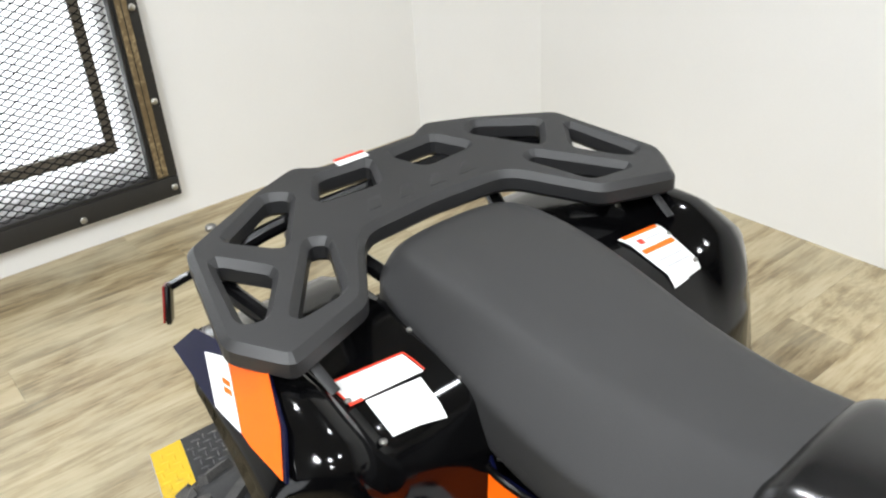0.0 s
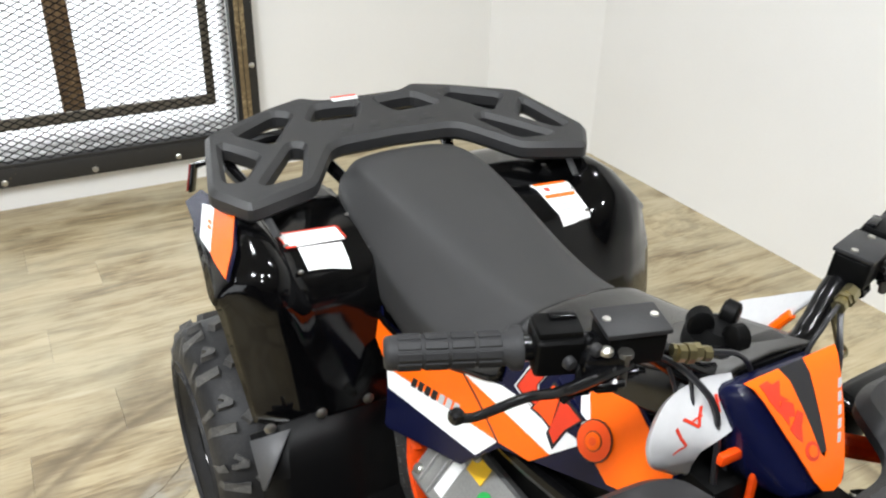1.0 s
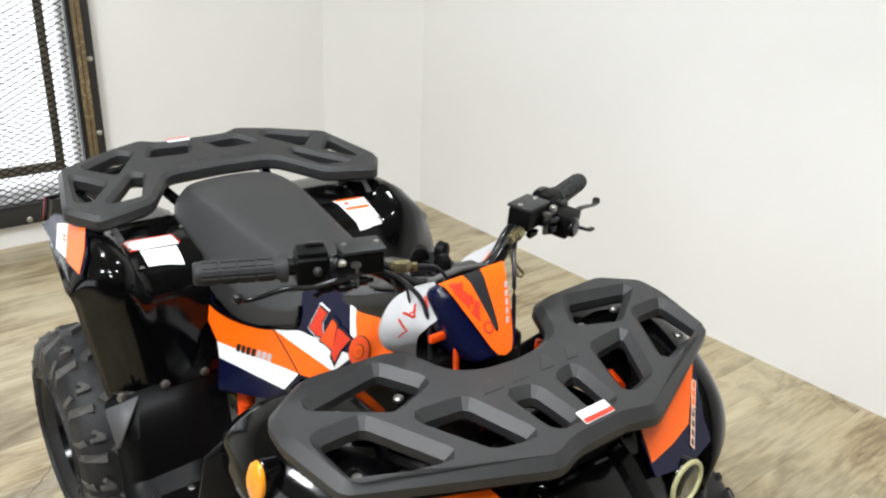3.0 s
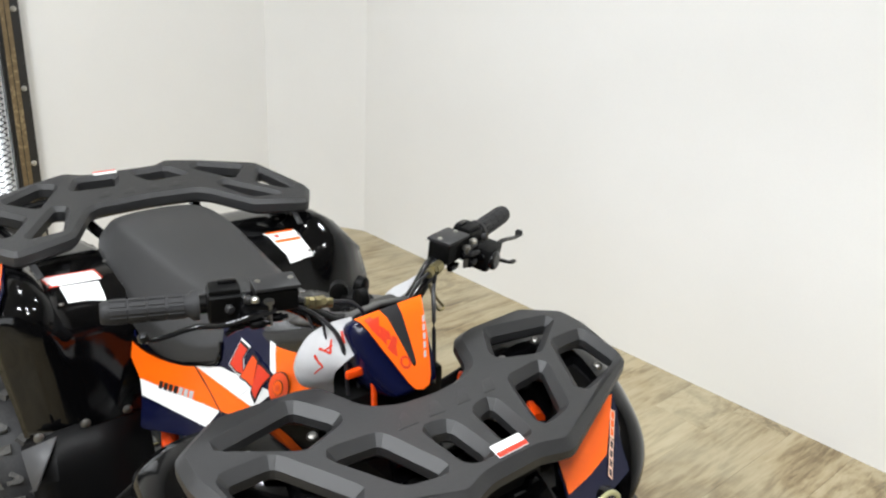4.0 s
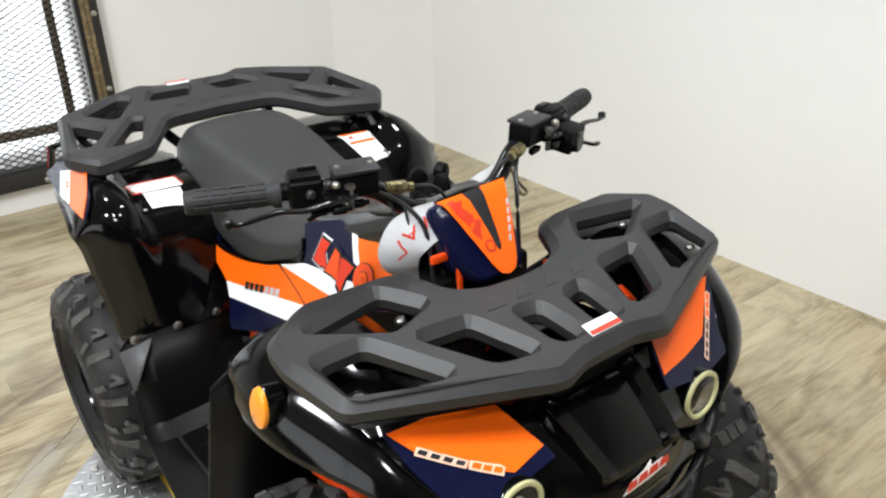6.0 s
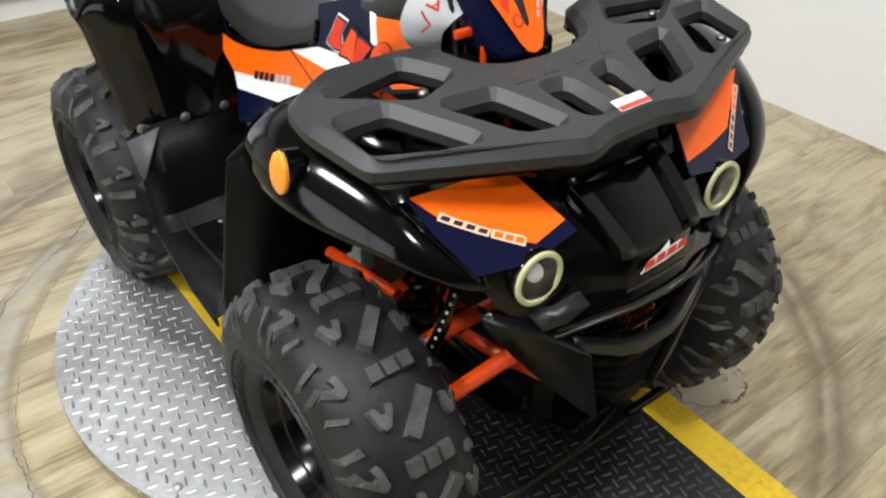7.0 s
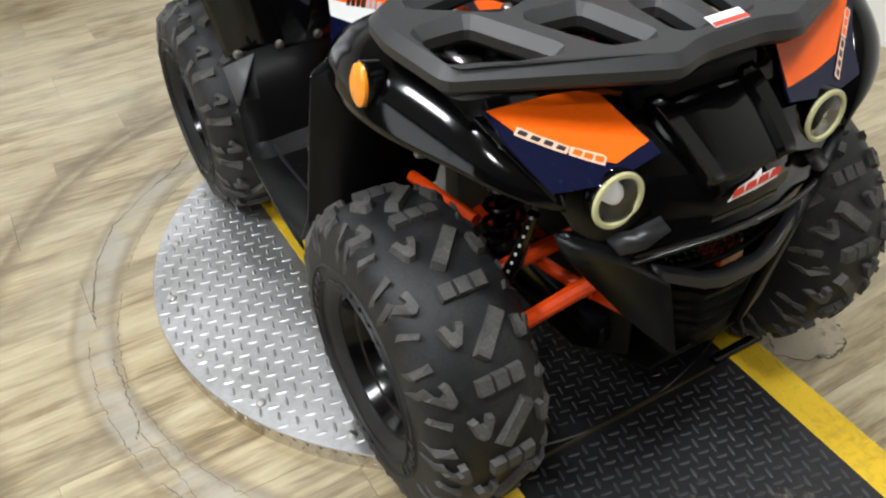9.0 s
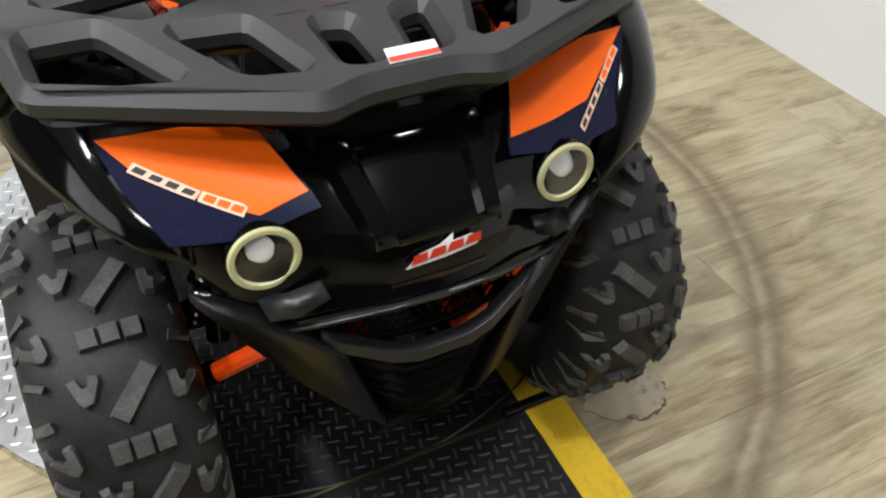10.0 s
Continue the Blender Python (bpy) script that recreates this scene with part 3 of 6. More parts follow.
def build_ramp(name, label, near, far, m, middle, slim):
    """A sheet-metal ramp that falls from the turntable (y = near) to the floor (y = far)."""
    ramp = thing(name, label, "ramp", "ramps")
    ramp.matrix_world = m
    bend = far + 0.182  # where the sides turn inward, by slim

    def height(x, y):
        return DECK + 0.002 + (0.006 - DECK) * (near - y) / (near - far)

    def flow(p):
        return Vector((p.x, p.y, p.z + height(p.x, p.y)))

    def reach(half, y):
        return half - slim * max(0.0, (bend - y) / (bend - far))

    def lap(x):
        """The edge that follows the turntable's round rim."""
        return middle - math.sqrt((DISC_R + 0.004) ** 2 - x * x)

    loop = [(-BAND, bend), (slim - BAND, far), (BAND - slim, far), (BAND, bend)] + [(x, lap(x)) for x in np.linspace(BAND, -BAND, 13)]
    part("black_tread", slab(loop[::-1], thick=0.004, bevel=0.001, flow=flow), PLATE_BLACK, ramp, "scuffed black painted tread plate", smooth=0)
    for s in (-1, 1):
        loop = [(s * BAND, bend), (s * (BAND - slim), far), (s * (EDGE - slim), far), (s * EDGE, bend)] + [(s * x, lap(x)) for x in np.linspace(EDGE, BAND, 5)]
        part("yellow_border", slab(loop if s < 0 else loop[::-1], thick=0.004, bevel=0.001, flow=lambda p: flow(p) + Vector((0, 0, 0.0006))), PLATE_YELLOW, ramp, "yellow painted edge", smooth=0)
        side = sheet([[(s * x, y, z) for x, y in ((EDGE, lap(EDGE)), (EDGE, bend), (EDGE - slim, far))] for z in (0.0, 1.0)])
        for v in side.verts:
            v.co.z = (height(0, v.co.y) - 0.004) * v.co.z + 0.001
        part("side_plate", side, PLATE, ramp, "bare aluminium edge", solid=0.004, smooth=0)
        bm = lugs(bmesh.new(), lambda x, y: reach(BAND, y) + 0.006 < s * x < reach(EDGE, y) - 0.006 and far + 0.012 < y < lap(x) - 0.01, lambda x, y: height(x, y) + 0.0005, -0.33, 0.33, far, near + 0.1, 0.0215)
        tagged(part("yellow_relief", bm, PLATE_YELLOW, ramp, smooth=0), kind="stuff")
    bm = lugs(bmesh.new(), lambda x, y: abs(x) < reach(BAND, y) - 0.012 and far + 0.012 < y < near - 0.01, height, -0.24, 0.24, far, near, 0.0205, ramp, PLATE_BLACK_LUG, lambda x, y: middle < 0 and -0.96 < y)
    tagged(part("black_relief", bm, PLATE_BLACK_LUG, ramp, smooth=0), kind="stuff")
    part("hinge_strip", box(-0.29, 0.2, near + 0.003, near + 0.008, DECK, DECK + 0.0075, 0.0012), BRASS, ramp, "thin bare metal hinge edge")
    part("hinge_rod", turned(lathe([(0.2, 0.008), (0.202, 0.0095), (0.316, 0.0095), (0.318, 0.008)], 12, "X"), pose(0, near + 0.012, DECK + 0.0125)), BLACKSTEEL, ramp, "black hinge rod")


build_shell()
build_window()
build_ceiling_lights()
build_turntable()
build_ramp("ramp", "low black and yellow tread-plate ramp before the ATV", -0.672, -1.272, pose(0, 0, 0), DISC_Y, 0.067)
build_ramp("ramp", "low black and yellow tread-plate ramp behind the ATV", -0.6, -1.12, pose(0, 0, 0, 0, 0, 180), -DISC_Y, 0.036)


# ---- the ATV ----
atv = thing("atv", "orange, navy and black youth quad bike standing on the turntable", "quad bike")


def apart(name, bm, mat, label="", parent=None, **more):
    return part(name, bm, mat, parent or atv, label, **more)


def sides(make):
    for s in (-1, 1):
        make(s)


RIMPAINT = plain("rim_paint", (0.002, 0.002, 0.0023), 0.17, wear=0.2, spec=0.26)


# wheels
def tyre_profile(w, r, rim):
    """Half widths and radii from the outer bead over the crown to the inner bead."""
    h = w / 2
    pts = [(h * 0.72, rim), (h * 0.92, rim + 0.012), (h * 1.0, rim + 0.035), (h * 1.0, r - 0.062), (h * 0.95, r - 0.036), (h * 0.8, r - 0.018), (h * 0.5, r - 0.0085), (h * 0.2, r - 0.006)]
    return pts + [(-x, q) for x, q in reversed(pts)]


def crown(u, w, r):
    """The carcass radius at u metres from the middle, beneath the lugs."""
    return float(np.interp(abs(u) / (w / 2), [0, 0.2, 0.5, 0.8, 0.95, 1.0], [r - 0.006, r - 0.006, r - 0.0085, r - 0.018, r - 0.036, r - 0.062]))


def lug(bm, loop, w, r, a0, high=0.013):
    """A rubber block: loop of (u, arc) metres on the crown at angle a0."""
    low, top = [], []
    cu = sum(p[0] for p in loop) / len(loop)
    ca = sum(p[1] for p in loop) / len(loop)
    for u, arc in loop:
        for ring, lift, k in ((low, -0.004, 1.06), (top, high, 0.88)):
            uu, aa = cu + (u - cu) * k, a0 + (ca + (arc - ca) * k) / r
            uu = max(-w / 2 * 1.02, min(w / 2 * 1.02, uu))
            q = crown(uu, w, r) + lift
            ring.append(bm.verts.new((uu, q * math.cos(aa), q * math.sin(aa))))
    bm.faces.new(top)
    for k in range(len(loop)):
        j = (k + 1) % len(loop)
        bm.faces.new((low[k], low[j], top[j], top[k]))


def bar(u0, a0, u1, a1, t):
    """A straight block from one place to another, t wide."""
    d = Vector((u1 - u0, a1 - a0)).normalized() * t / 2
    n = Vector((-d.y, d.x))
    return [(u0 + n.x, a0 + n.y), (u0 - n.x, a0 - n.y), (u1 - n.x, a1 - n.y), (u1 + n.x, a1 + n.y)]


def tread(w, r, count, rear):
    """The lugs of one pitch of the tread, each a bmesh; u grows towards the vehicle."""
    out, step, h = [], 2 * math.pi / count, w / 2
    pitch = step * r

    def one(loop, high, a=0.0):
        bm = bmesh.new()
        lug(bm, loop, w, r, a, high)
        out.append(bm)

    def claw(u, arc, k=1.0, turn=0.0, a=0.0):
        """A wedge-shaped block with cut corners."""
        c, q = math.cos(turn) * k, math.sin(turn) * k
        loop = [(-0.0175, -0.014), (-0.0075, -0.0165), (-0.003, -0.0045), (0.0035, -0.004), (0.007, -0.0165), (0.0165, -0.0135), (0.0165, -0.008), (0.005, 0.015), (-0.005, 0.017), (-0.0095, 0.012)]
        one([(u + x * c - y * q, arc + x * q + y * c) for x, y in loop], 0.011, a)

    if rear:
        for s in (-1, 1):
            b = step / 2 if s > 0 else 0.0
            one(bar(s * 0.008, -0.006, s * h * 0.5, 0.026, 0.018), 0.011, b)
            one(bar(s * h * 0.62, 0.032, s * h * 0.98, 0.026, 0.018), 0.011, b)
            claw(s * h * 0.68, -0.014, 0.8, s * 1.2, b)
            one(bar(s * h * 0.88, -0.008, s * h * 1.0, -0.004, 0.014), 0.009, b)
        return out
    for j in range(3):
        u = -0.012 + 0.0225 * j
        one([(u - 0.0102, -0.0105), (u + 0.0102, -0.0105), (u + 0.0102, 0.0115), (u - 0.0102, 0.0115)], 0.011)
    one(bar(h * 0.46, pitch * 0.33, -h * 0.06, pitch * 0.74, 0.0205), 0.011)
    claw(-h * 0.3, pitch * 0.42)
    claw(h * 0.72, pitch * 0.6, 0.95, 0.3)
    claw(-h * 0.68, pitch * -0.03, 0.95, -0.6)
    one(bar(-h * 0.7, pitch * 0.3, -h * 0.94, pitch * 0.2, 0.009), 0.009)
    one(bar(-h * 0.72, pitch * 0.62, -h * 0.98, pitch * 0.66, 0.012), 0.01)
    one(bar(-h * 0.84, pitch * 0.86, -h * 1.0, pitch * 0.92, 0.012), 0.01)
    one(bar(h * 0.72, pitch * 0.14, h * 0.98, pitch * 0.2, 0.013), 0.01)
    one(bar(h * 0.84, pitch * -0.1, h * 1.0, pitch * -0.12, 0.013), 0.01)
    return out


def build_wheel(m, w, r, rim, rear, side):
    """A wheel with its axle along x; side +1 if its outer face looks to +x."""
    wheel = new("wheel")
    wheel.parent, wheel.matrix_basis = atv, m
    tagged(wheel, "knobbly black tyre on a black steel rim")
    part("tyre", lathe(tyre_profile(w, r, rim), 64, "X", caps=False), TYRE, wheel, smooth=50)
    count = 14 if rear else 12
    for bm in tread(w, r, count, rear):
        turned(bm, Matrix.Diagonal((-side, 1, 1, 1)))
        first = part("tread_lug", bm, TREAD, wheel, smooth=0)
        for n in range(1, count):
            ob = new("tread_lug", first.data)
            ob.parent, ob.matrix_basis = wheel, Matrix.Rotation(2 * math.pi * n / count, 4, "X")
    # sidewall rings and small bars
    bm = bmesh.new()
    for q in (rim + 0.03, rim + 0.052):
        add(bm, lathe([(side * w / 2 * 0.985, q - 0.0025), (side * (w / 2 + 0.0035), q), (side * w / 2 * 0.985, q + 0.0025)], 64, "X", caps=False))
    for k in range(36):
        a = 2 * math.pi * k / 36
        if k % 9 < 5:
            add(bm, turned(box(-0.002, 0.002, -0.005, 0.005, -0.006, 0.006, 0.001, 1), pose(side * (w / 2 + 0.001), 0, 0) @ Matrix.Rotation(a, 4, "X") @ Matrix.Translation((0, 0, rim + 0.041))))
    part("sidewall_relief", bm, TYRE, wheel, smooth=40)
    h = w / 2
    prof = [(h * 0.74, rim + 0.006), (h * 0.8, rim + 0.004), (h * 0.8, rim - 0.004), (h * 0.6, rim - 0.012), (h * 0.57, rim - 0.018), (h * 0.5, rim - 0.021), (h * 0.3, rim - 0.026), (h * 0.26, rim - 0.034), (h * 0.36, rim - 0.044), (h * 0.37, rim - 0.056), (h * 0.3, rim - 0.066), (h * 0.3, 0.03), (h * 0.28, 0.0)]
    part("rim", lathe([(side * x, q) for x, q in prof] + [(-side * h * 0.75, rim * 0.6), (-side * h * 0.75, rim + 0.004)], 48, "X", caps=False), RIMPAINT, wheel, "black steel rim", smooth=30)
    hub = lathe([(side * h * 0.28, 0.03), (side * h * 0.5, 0.026), (side * h * 0.54, 0.018), (side * h * 0.54, 0.0005)], 20, "X")
    part("hub_cap", hub, BLACKSTEEL, wheel)
    for k in range(4):
        a = 2 * math.pi * k / 4 + 0.5
        part("wheel_nut", turned(lathe([(side * h * 0.3, 0.009), (side * h * 0.44, 0.008), (side * h * 0.46, 0.0005)], 6, "X"), Matrix.Rotation(a, 4, "X") @ Matrix.Translation((0, 0.041, 0))), RIMPAINT, wheel)


FRONT_Y, REAR_Y, GROUND = -0.548, 0.345, DECK + 0.004
for s in (-1, 1):
    build_wheel(pose(-0.328 if s < 0 else 0.334, FRONT_Y, GROUND + 0.237, 17 if s > 0 else 0), 0.18, 0.238, 0.11, False, s)
    build_wheel(pose(s * 0.295, REAR_Y, GROUND + 0.232, 8 if s > 0 else 0), 0.226, 0.232, 0.108, True, s)


# racks
def rear_height(y):
    return 0.797 + 0.14 * (y - 0.21)


def front_height(y):
    return 0.762 + 0.13 * (y + 0.71)


def on_rear(p):
    return Vector((p.x, p.y, p.z + rear_height(p.y)))


def on_front(p):
    return Vector((p.x, p.y, p.z + front_height(p.y)))


def build_racks():
    half = [(0, 0.512), (0.078, 0.512), (0.112, 0.534), (0.19, 0.505), (0.308, 0.443), (0.349, 0.27), (0.305, 0.207), (0.19, 0.243), (0.128, 0.338), (0.105, 0.352), (0, 0.358)]
    holes = [
        [(0.018, 0.484), (0.098, 0.488), (0.128, 0.438), (0.04, 0.432)],
        [(0.262, 0.432), (0.176, 0.486), (0.15, 0.47), (0.213, 0.38)],
        [(0.292, 0.402), (0.247, 0.346), (0.293, 0.284), (0.315, 0.288)],
        [(0.185, 0.37), (0.166, 0.36), (0.202, 0.272), (0.268, 0.262)],
    ]
    loops = [rounded(q, 0.012) for hole in holes for q in (hole, mirrored(hole))]
    apart("rear_rack", slab(rounded(both_sides(half), 0.014), loops, 0.034, 0.0085, on_rear, 0), RACK, "textured black plastic cargo rack", smooth=14)
    half = [(0, -0.567), (0.055, -0.562), (0.09, -0.545), (0.118, -0.482), (0.15, -0.47), (0.272, -0.466), (0.34, -0.51), (0.345, -0.56), (0.326, -0.656), (0.088, -0.752), (0.045, -0.738), (0, -0.738)]
    holes = [
        [(0.29, -0.522), (0.178, -0.502), (0.143, -0.553), (0.205, -0.574)],
        [(0.31, -0.578), (0.25, -0.578), (0.196, -0.674), (0.304, -0.65)],
        [(0.185, -0.606), (0.12, -0.612), (0.088, -0.696), (0.138, -0.686)],
        [(0.056, -0.632), (0.026, -0.638), (0.02, -0.704), (0.05, -0.7)],
    ]
    loops = [rounded(q, 0.01) for hole in holes for q in (hole, mirrored(hole))]
    apart("front_rack", slab(rounded(both_sides(half), 0.014), loops, 0.036, 0.012, on_front, 0), RACK, "textured black plastic cargo rack", smooth=14)
    # raised lettering-like relief in the middle of each rack, as plain bars
    for flow, y0, k in ((on_rear, 0.392, 1), (on_front, -0.603, -1)):
        emblem = bmesh.new()
        for j in range(4):
            x = (-0.075 + j * 0.05) * k
            loop = [(x - 0.017, y0 - 0.012), (x + 0.004 + 0.004 * j, y0 - 0.013), (x + 0.018 - 0.002 * j, y0 + 0.012), (x + 0.002 * j, y0 + 0.011)]
            add(emblem, slab(loop, (), 0.003, 0.0008, lambda p: flow(p) + Vector((0, 0, 0.0009))))
        apart("rack_emblem", emblem, RACK, smooth=30)
    apart("rack_label", slab([(-0.018, -0.722), (0.034, -0.722), (0.037, -0.7), (-0.015, -0.7)], (), 0.0012, 0.0003, lambda p: on_front(p) + Vector((0, 0, 0.0015))), PAPER, "small white label with a red strip")
    apart("rack_label_print", slab([(-0.0175, -0.7215), (0.0335, -0.7215), (0.0345, -0.714), (-0.0165, -0.714)], (), 0.0008, 0.0002, lambda p: on_front(p) + Vector((0, 0, 0.0023))), RED)
    apart("rack_label", slab([(-0.06, 0.492), (-0.01, 0.492), (-0.01, 0.509), (-0.06, 0.509)], (), 0.0012, 0.0003, lambda p: on_rear(p) + Vector((0, 0, 0.0015))), PAPER, "small white label with a red strip")
    apart("rack_label_print", slab([(-0.0595, 0.503), (-0.0105, 0.503), (-0.0105, 0.5085), (-0.0595, 0.5085)], (), 0.0008, 0.0002, lambda p: on_rear(p) + Vector((0, 0, 0.0023))), RED)
    # bolts and steel carriers
    for s in (-1, 1):
        for x, y, flow in ((0.178, 0.43, on_rear), (0.28, 0.3, on_rear), (0.25, 0.5, on_rear), (0.17, -0.54, on_front), (0.19, -0.66, on_front), (0.29, -0.63, on_front), (0.255, -0.53, on_front)):
            p = flow(Vector((s * x, y, -0.028)))
            apart("rack_bolt", turned(lathe([(0, 0.0075), (0.004, 0.0075), (0.007, 0.005), (0.0075, 0.0005)], 10, "Z"), Matrix.Translation(p)), DULLSTEEL)
        apart("rack_carrier", tube([(s * 0.10, 0.33, 0.745), (s * 0.12, 0.40, 0.775), (s * 0.1, 0.49, 0.795)], 0.011), BLACKSTEEL)
        apart("rack_carrier", tube([(s * 0.2, -0.47, 0.70), (s * 0.215, -0.58, 0.722), (s * 0.19, -0.66, 0.728), (s * 0.12, -0.69, 0.705)], 0.011), BLACKSTEEL)
    apart("rack_carrier", tube([(-0.27, 0.3, 0.765), (-0.26, 0.45, 0.79), (0, 0.475, 0.80), (0.26, 0.45, 0.79), (0.27, 0.3, 0.765)], 0.011), BLACKSTEEL)
    apart("rack_carrier", tube([(-0.24, -0.545, 0.733), (0, -0.60, 0.735), (0.24, -0.545, 0.733)], 0.011), BLACKSTEEL)


build_racks()


# seat and tank
def build_seat():
    rows = []
    #        y,     half base, half top, base z, shoulder z, top z
    spec = [
        (0.355, 0.080, 0.066, 0.730, 0.752, 0.768),
        (0.345, 0.116, 0.090, 0.714, 0.760, 0.792),
        (0.300, 0.138, 0.104, 0.700, 0.756, 0.803),
        (0.200, 0.152, 0.107, 0.676, 0.740, 0.799),
        (0.100, 0.152, 0.098, 0.644, 0.716, 0.785),
        (0.020, 0.154, 0.088, 0.628, 0.698, 0.771),
        (-0.060, 0.150, 0.079, 0.634, 0.694, 0.764),
        (-0.130, 0.139, 0.072, 0.654, 0.702, 0.766),
        (-0.180, 0.127, 0.074, 0.682, 0.722, 0.772),
        (-0.215, 0.106, 0.062, 0.708, 0.740, 0.774),
    ]
    for y, b, t, z0, z1, z2 in spec:
        half = [(b * 0.86, z0 - 0.004), (b, z0 + 0.006), (b * 0.985, z0 + (z1 - z0) * 0.55), (b * 0.965, z1 - 0.004), (b * 0.95, z1 + 0.001), (t + 0.001, z2 - 0.012), (t - 0.008, z2 - 0.006), (t * 0.55, z2), (0.0, z2 + 0.001)]
        rows.append([(x, y, z) for x, z in half] + [(-x, y, z) for x, z in reversed(half[:-1])])
    apart("seat", loft(rows), VINYL, "grainy dark grey vinyl saddle", rounds=2, smooth=180)
    # tank cover between the seat and the bars
    rows = []
    for y, w, z0, z1 in ((-0.14, 0.10, 0.69, 0.74), (-0.178, 0.104, 0.69, 0.776), (-0.19, 0.105, 0.69, 0.782), (-0.24, 0.104, 0.70, 0.79), (-0.3, 0.098, 0.72, 0.808), (-0.36, 0.09, 0.74, 0.832), (-0.41, 0.082, 0.76, 0.85), (-0.45, 0.076, 0.78, 0.862)):
        half = [(w * 0.9, z0), (w, z0 + 0.03), (w * 0.95, z1 - 0.028), (w * 0.78, z1 - 0.008), (w * 0.4, z1), (0, z1 + 0.002)]
        rows.append([(x, y, z) for x, z in half] + [(-x, y, z) for x, z in reversed(half[:-1])])
    apart("tank_cover", loft(rows), TANK, "glossy black plastic tank cover", rounds=2, smooth=180)


build_seat()


# side panels with their painted fields
def side_x(y, z):
    return 0.134 + 0.051 * (y + 0.129) - 0.26 * (z - 0.664) - 3.5 * max(0.0, z - 0.73) ** 2


SIDE_N = Vector((1, -0.051, 0.26)).normalized()


def side_surface(s):
    def surface(y, z):
        return Vector((s * side_x(y, z), y, z)), Vector((s * SIDE_N.x, SIDE_N.y, SIDE_N.z))

    return surface


LOW_FIELDS = [
    ("orange_field", ORANGE, [(0.118, 0.652), (0.09, 0.628), (0.0, 0.632), (-0.126, 0.664), (-0.222, 0.627), (0.041, 0.576), (0.088, 0.6)]),
    ("white_stripe", WHITE, [(0.041, 0.576), (-0.222, 0.627), (-0.192, 0.586), (0.024, 0.551)]),
    ("navy_field", NAVY, [(0.024, 0.551), (-0.192, 0.586), (-0.17, 0.56), (0.009, 0.498)]),
    ("orange_field", ORANGE, [(-0.129, 0.665), (-0.305, 0.666), (-0.28, 0.64), (-0.224, 0.627)]),
]
HIGH_FIELDS = [
    ("white_stripe", WHITE, [(-0.129, 0.666), (-0.2, 0.692), (-0.344, 0.708), (-0.305, 0.667)]),
    ("navy_field", NAVY, [(-0.185, 0.75), (-0.299, 0.788), (-0.316, 0.76), (-0.344, 0.71), (-0.2, 0.693), (-0.2, 0.725)]),
    ("orange_field", ORANGE, [(-0.3, 0.787), (-0.385, 0.778), (-0.455, 0.75), (-0.46, 0.715), (-0.39, 0.69), (-0.345, 0.71), (-0.317, 0.76)]),
    ("white_edge", WHITE, [(-0.297, 0.786), (-0.312, 0.786), (-0.329, 0.757), (-0.358, 0.714), (-0.343, 0.708), (-0.315, 0.759)]),
    ("white_stripe", WHITE, [(0.122, 0.66), (0.128, 0.69), (0.108, 0.66), (0.095, 0.634)]),
]


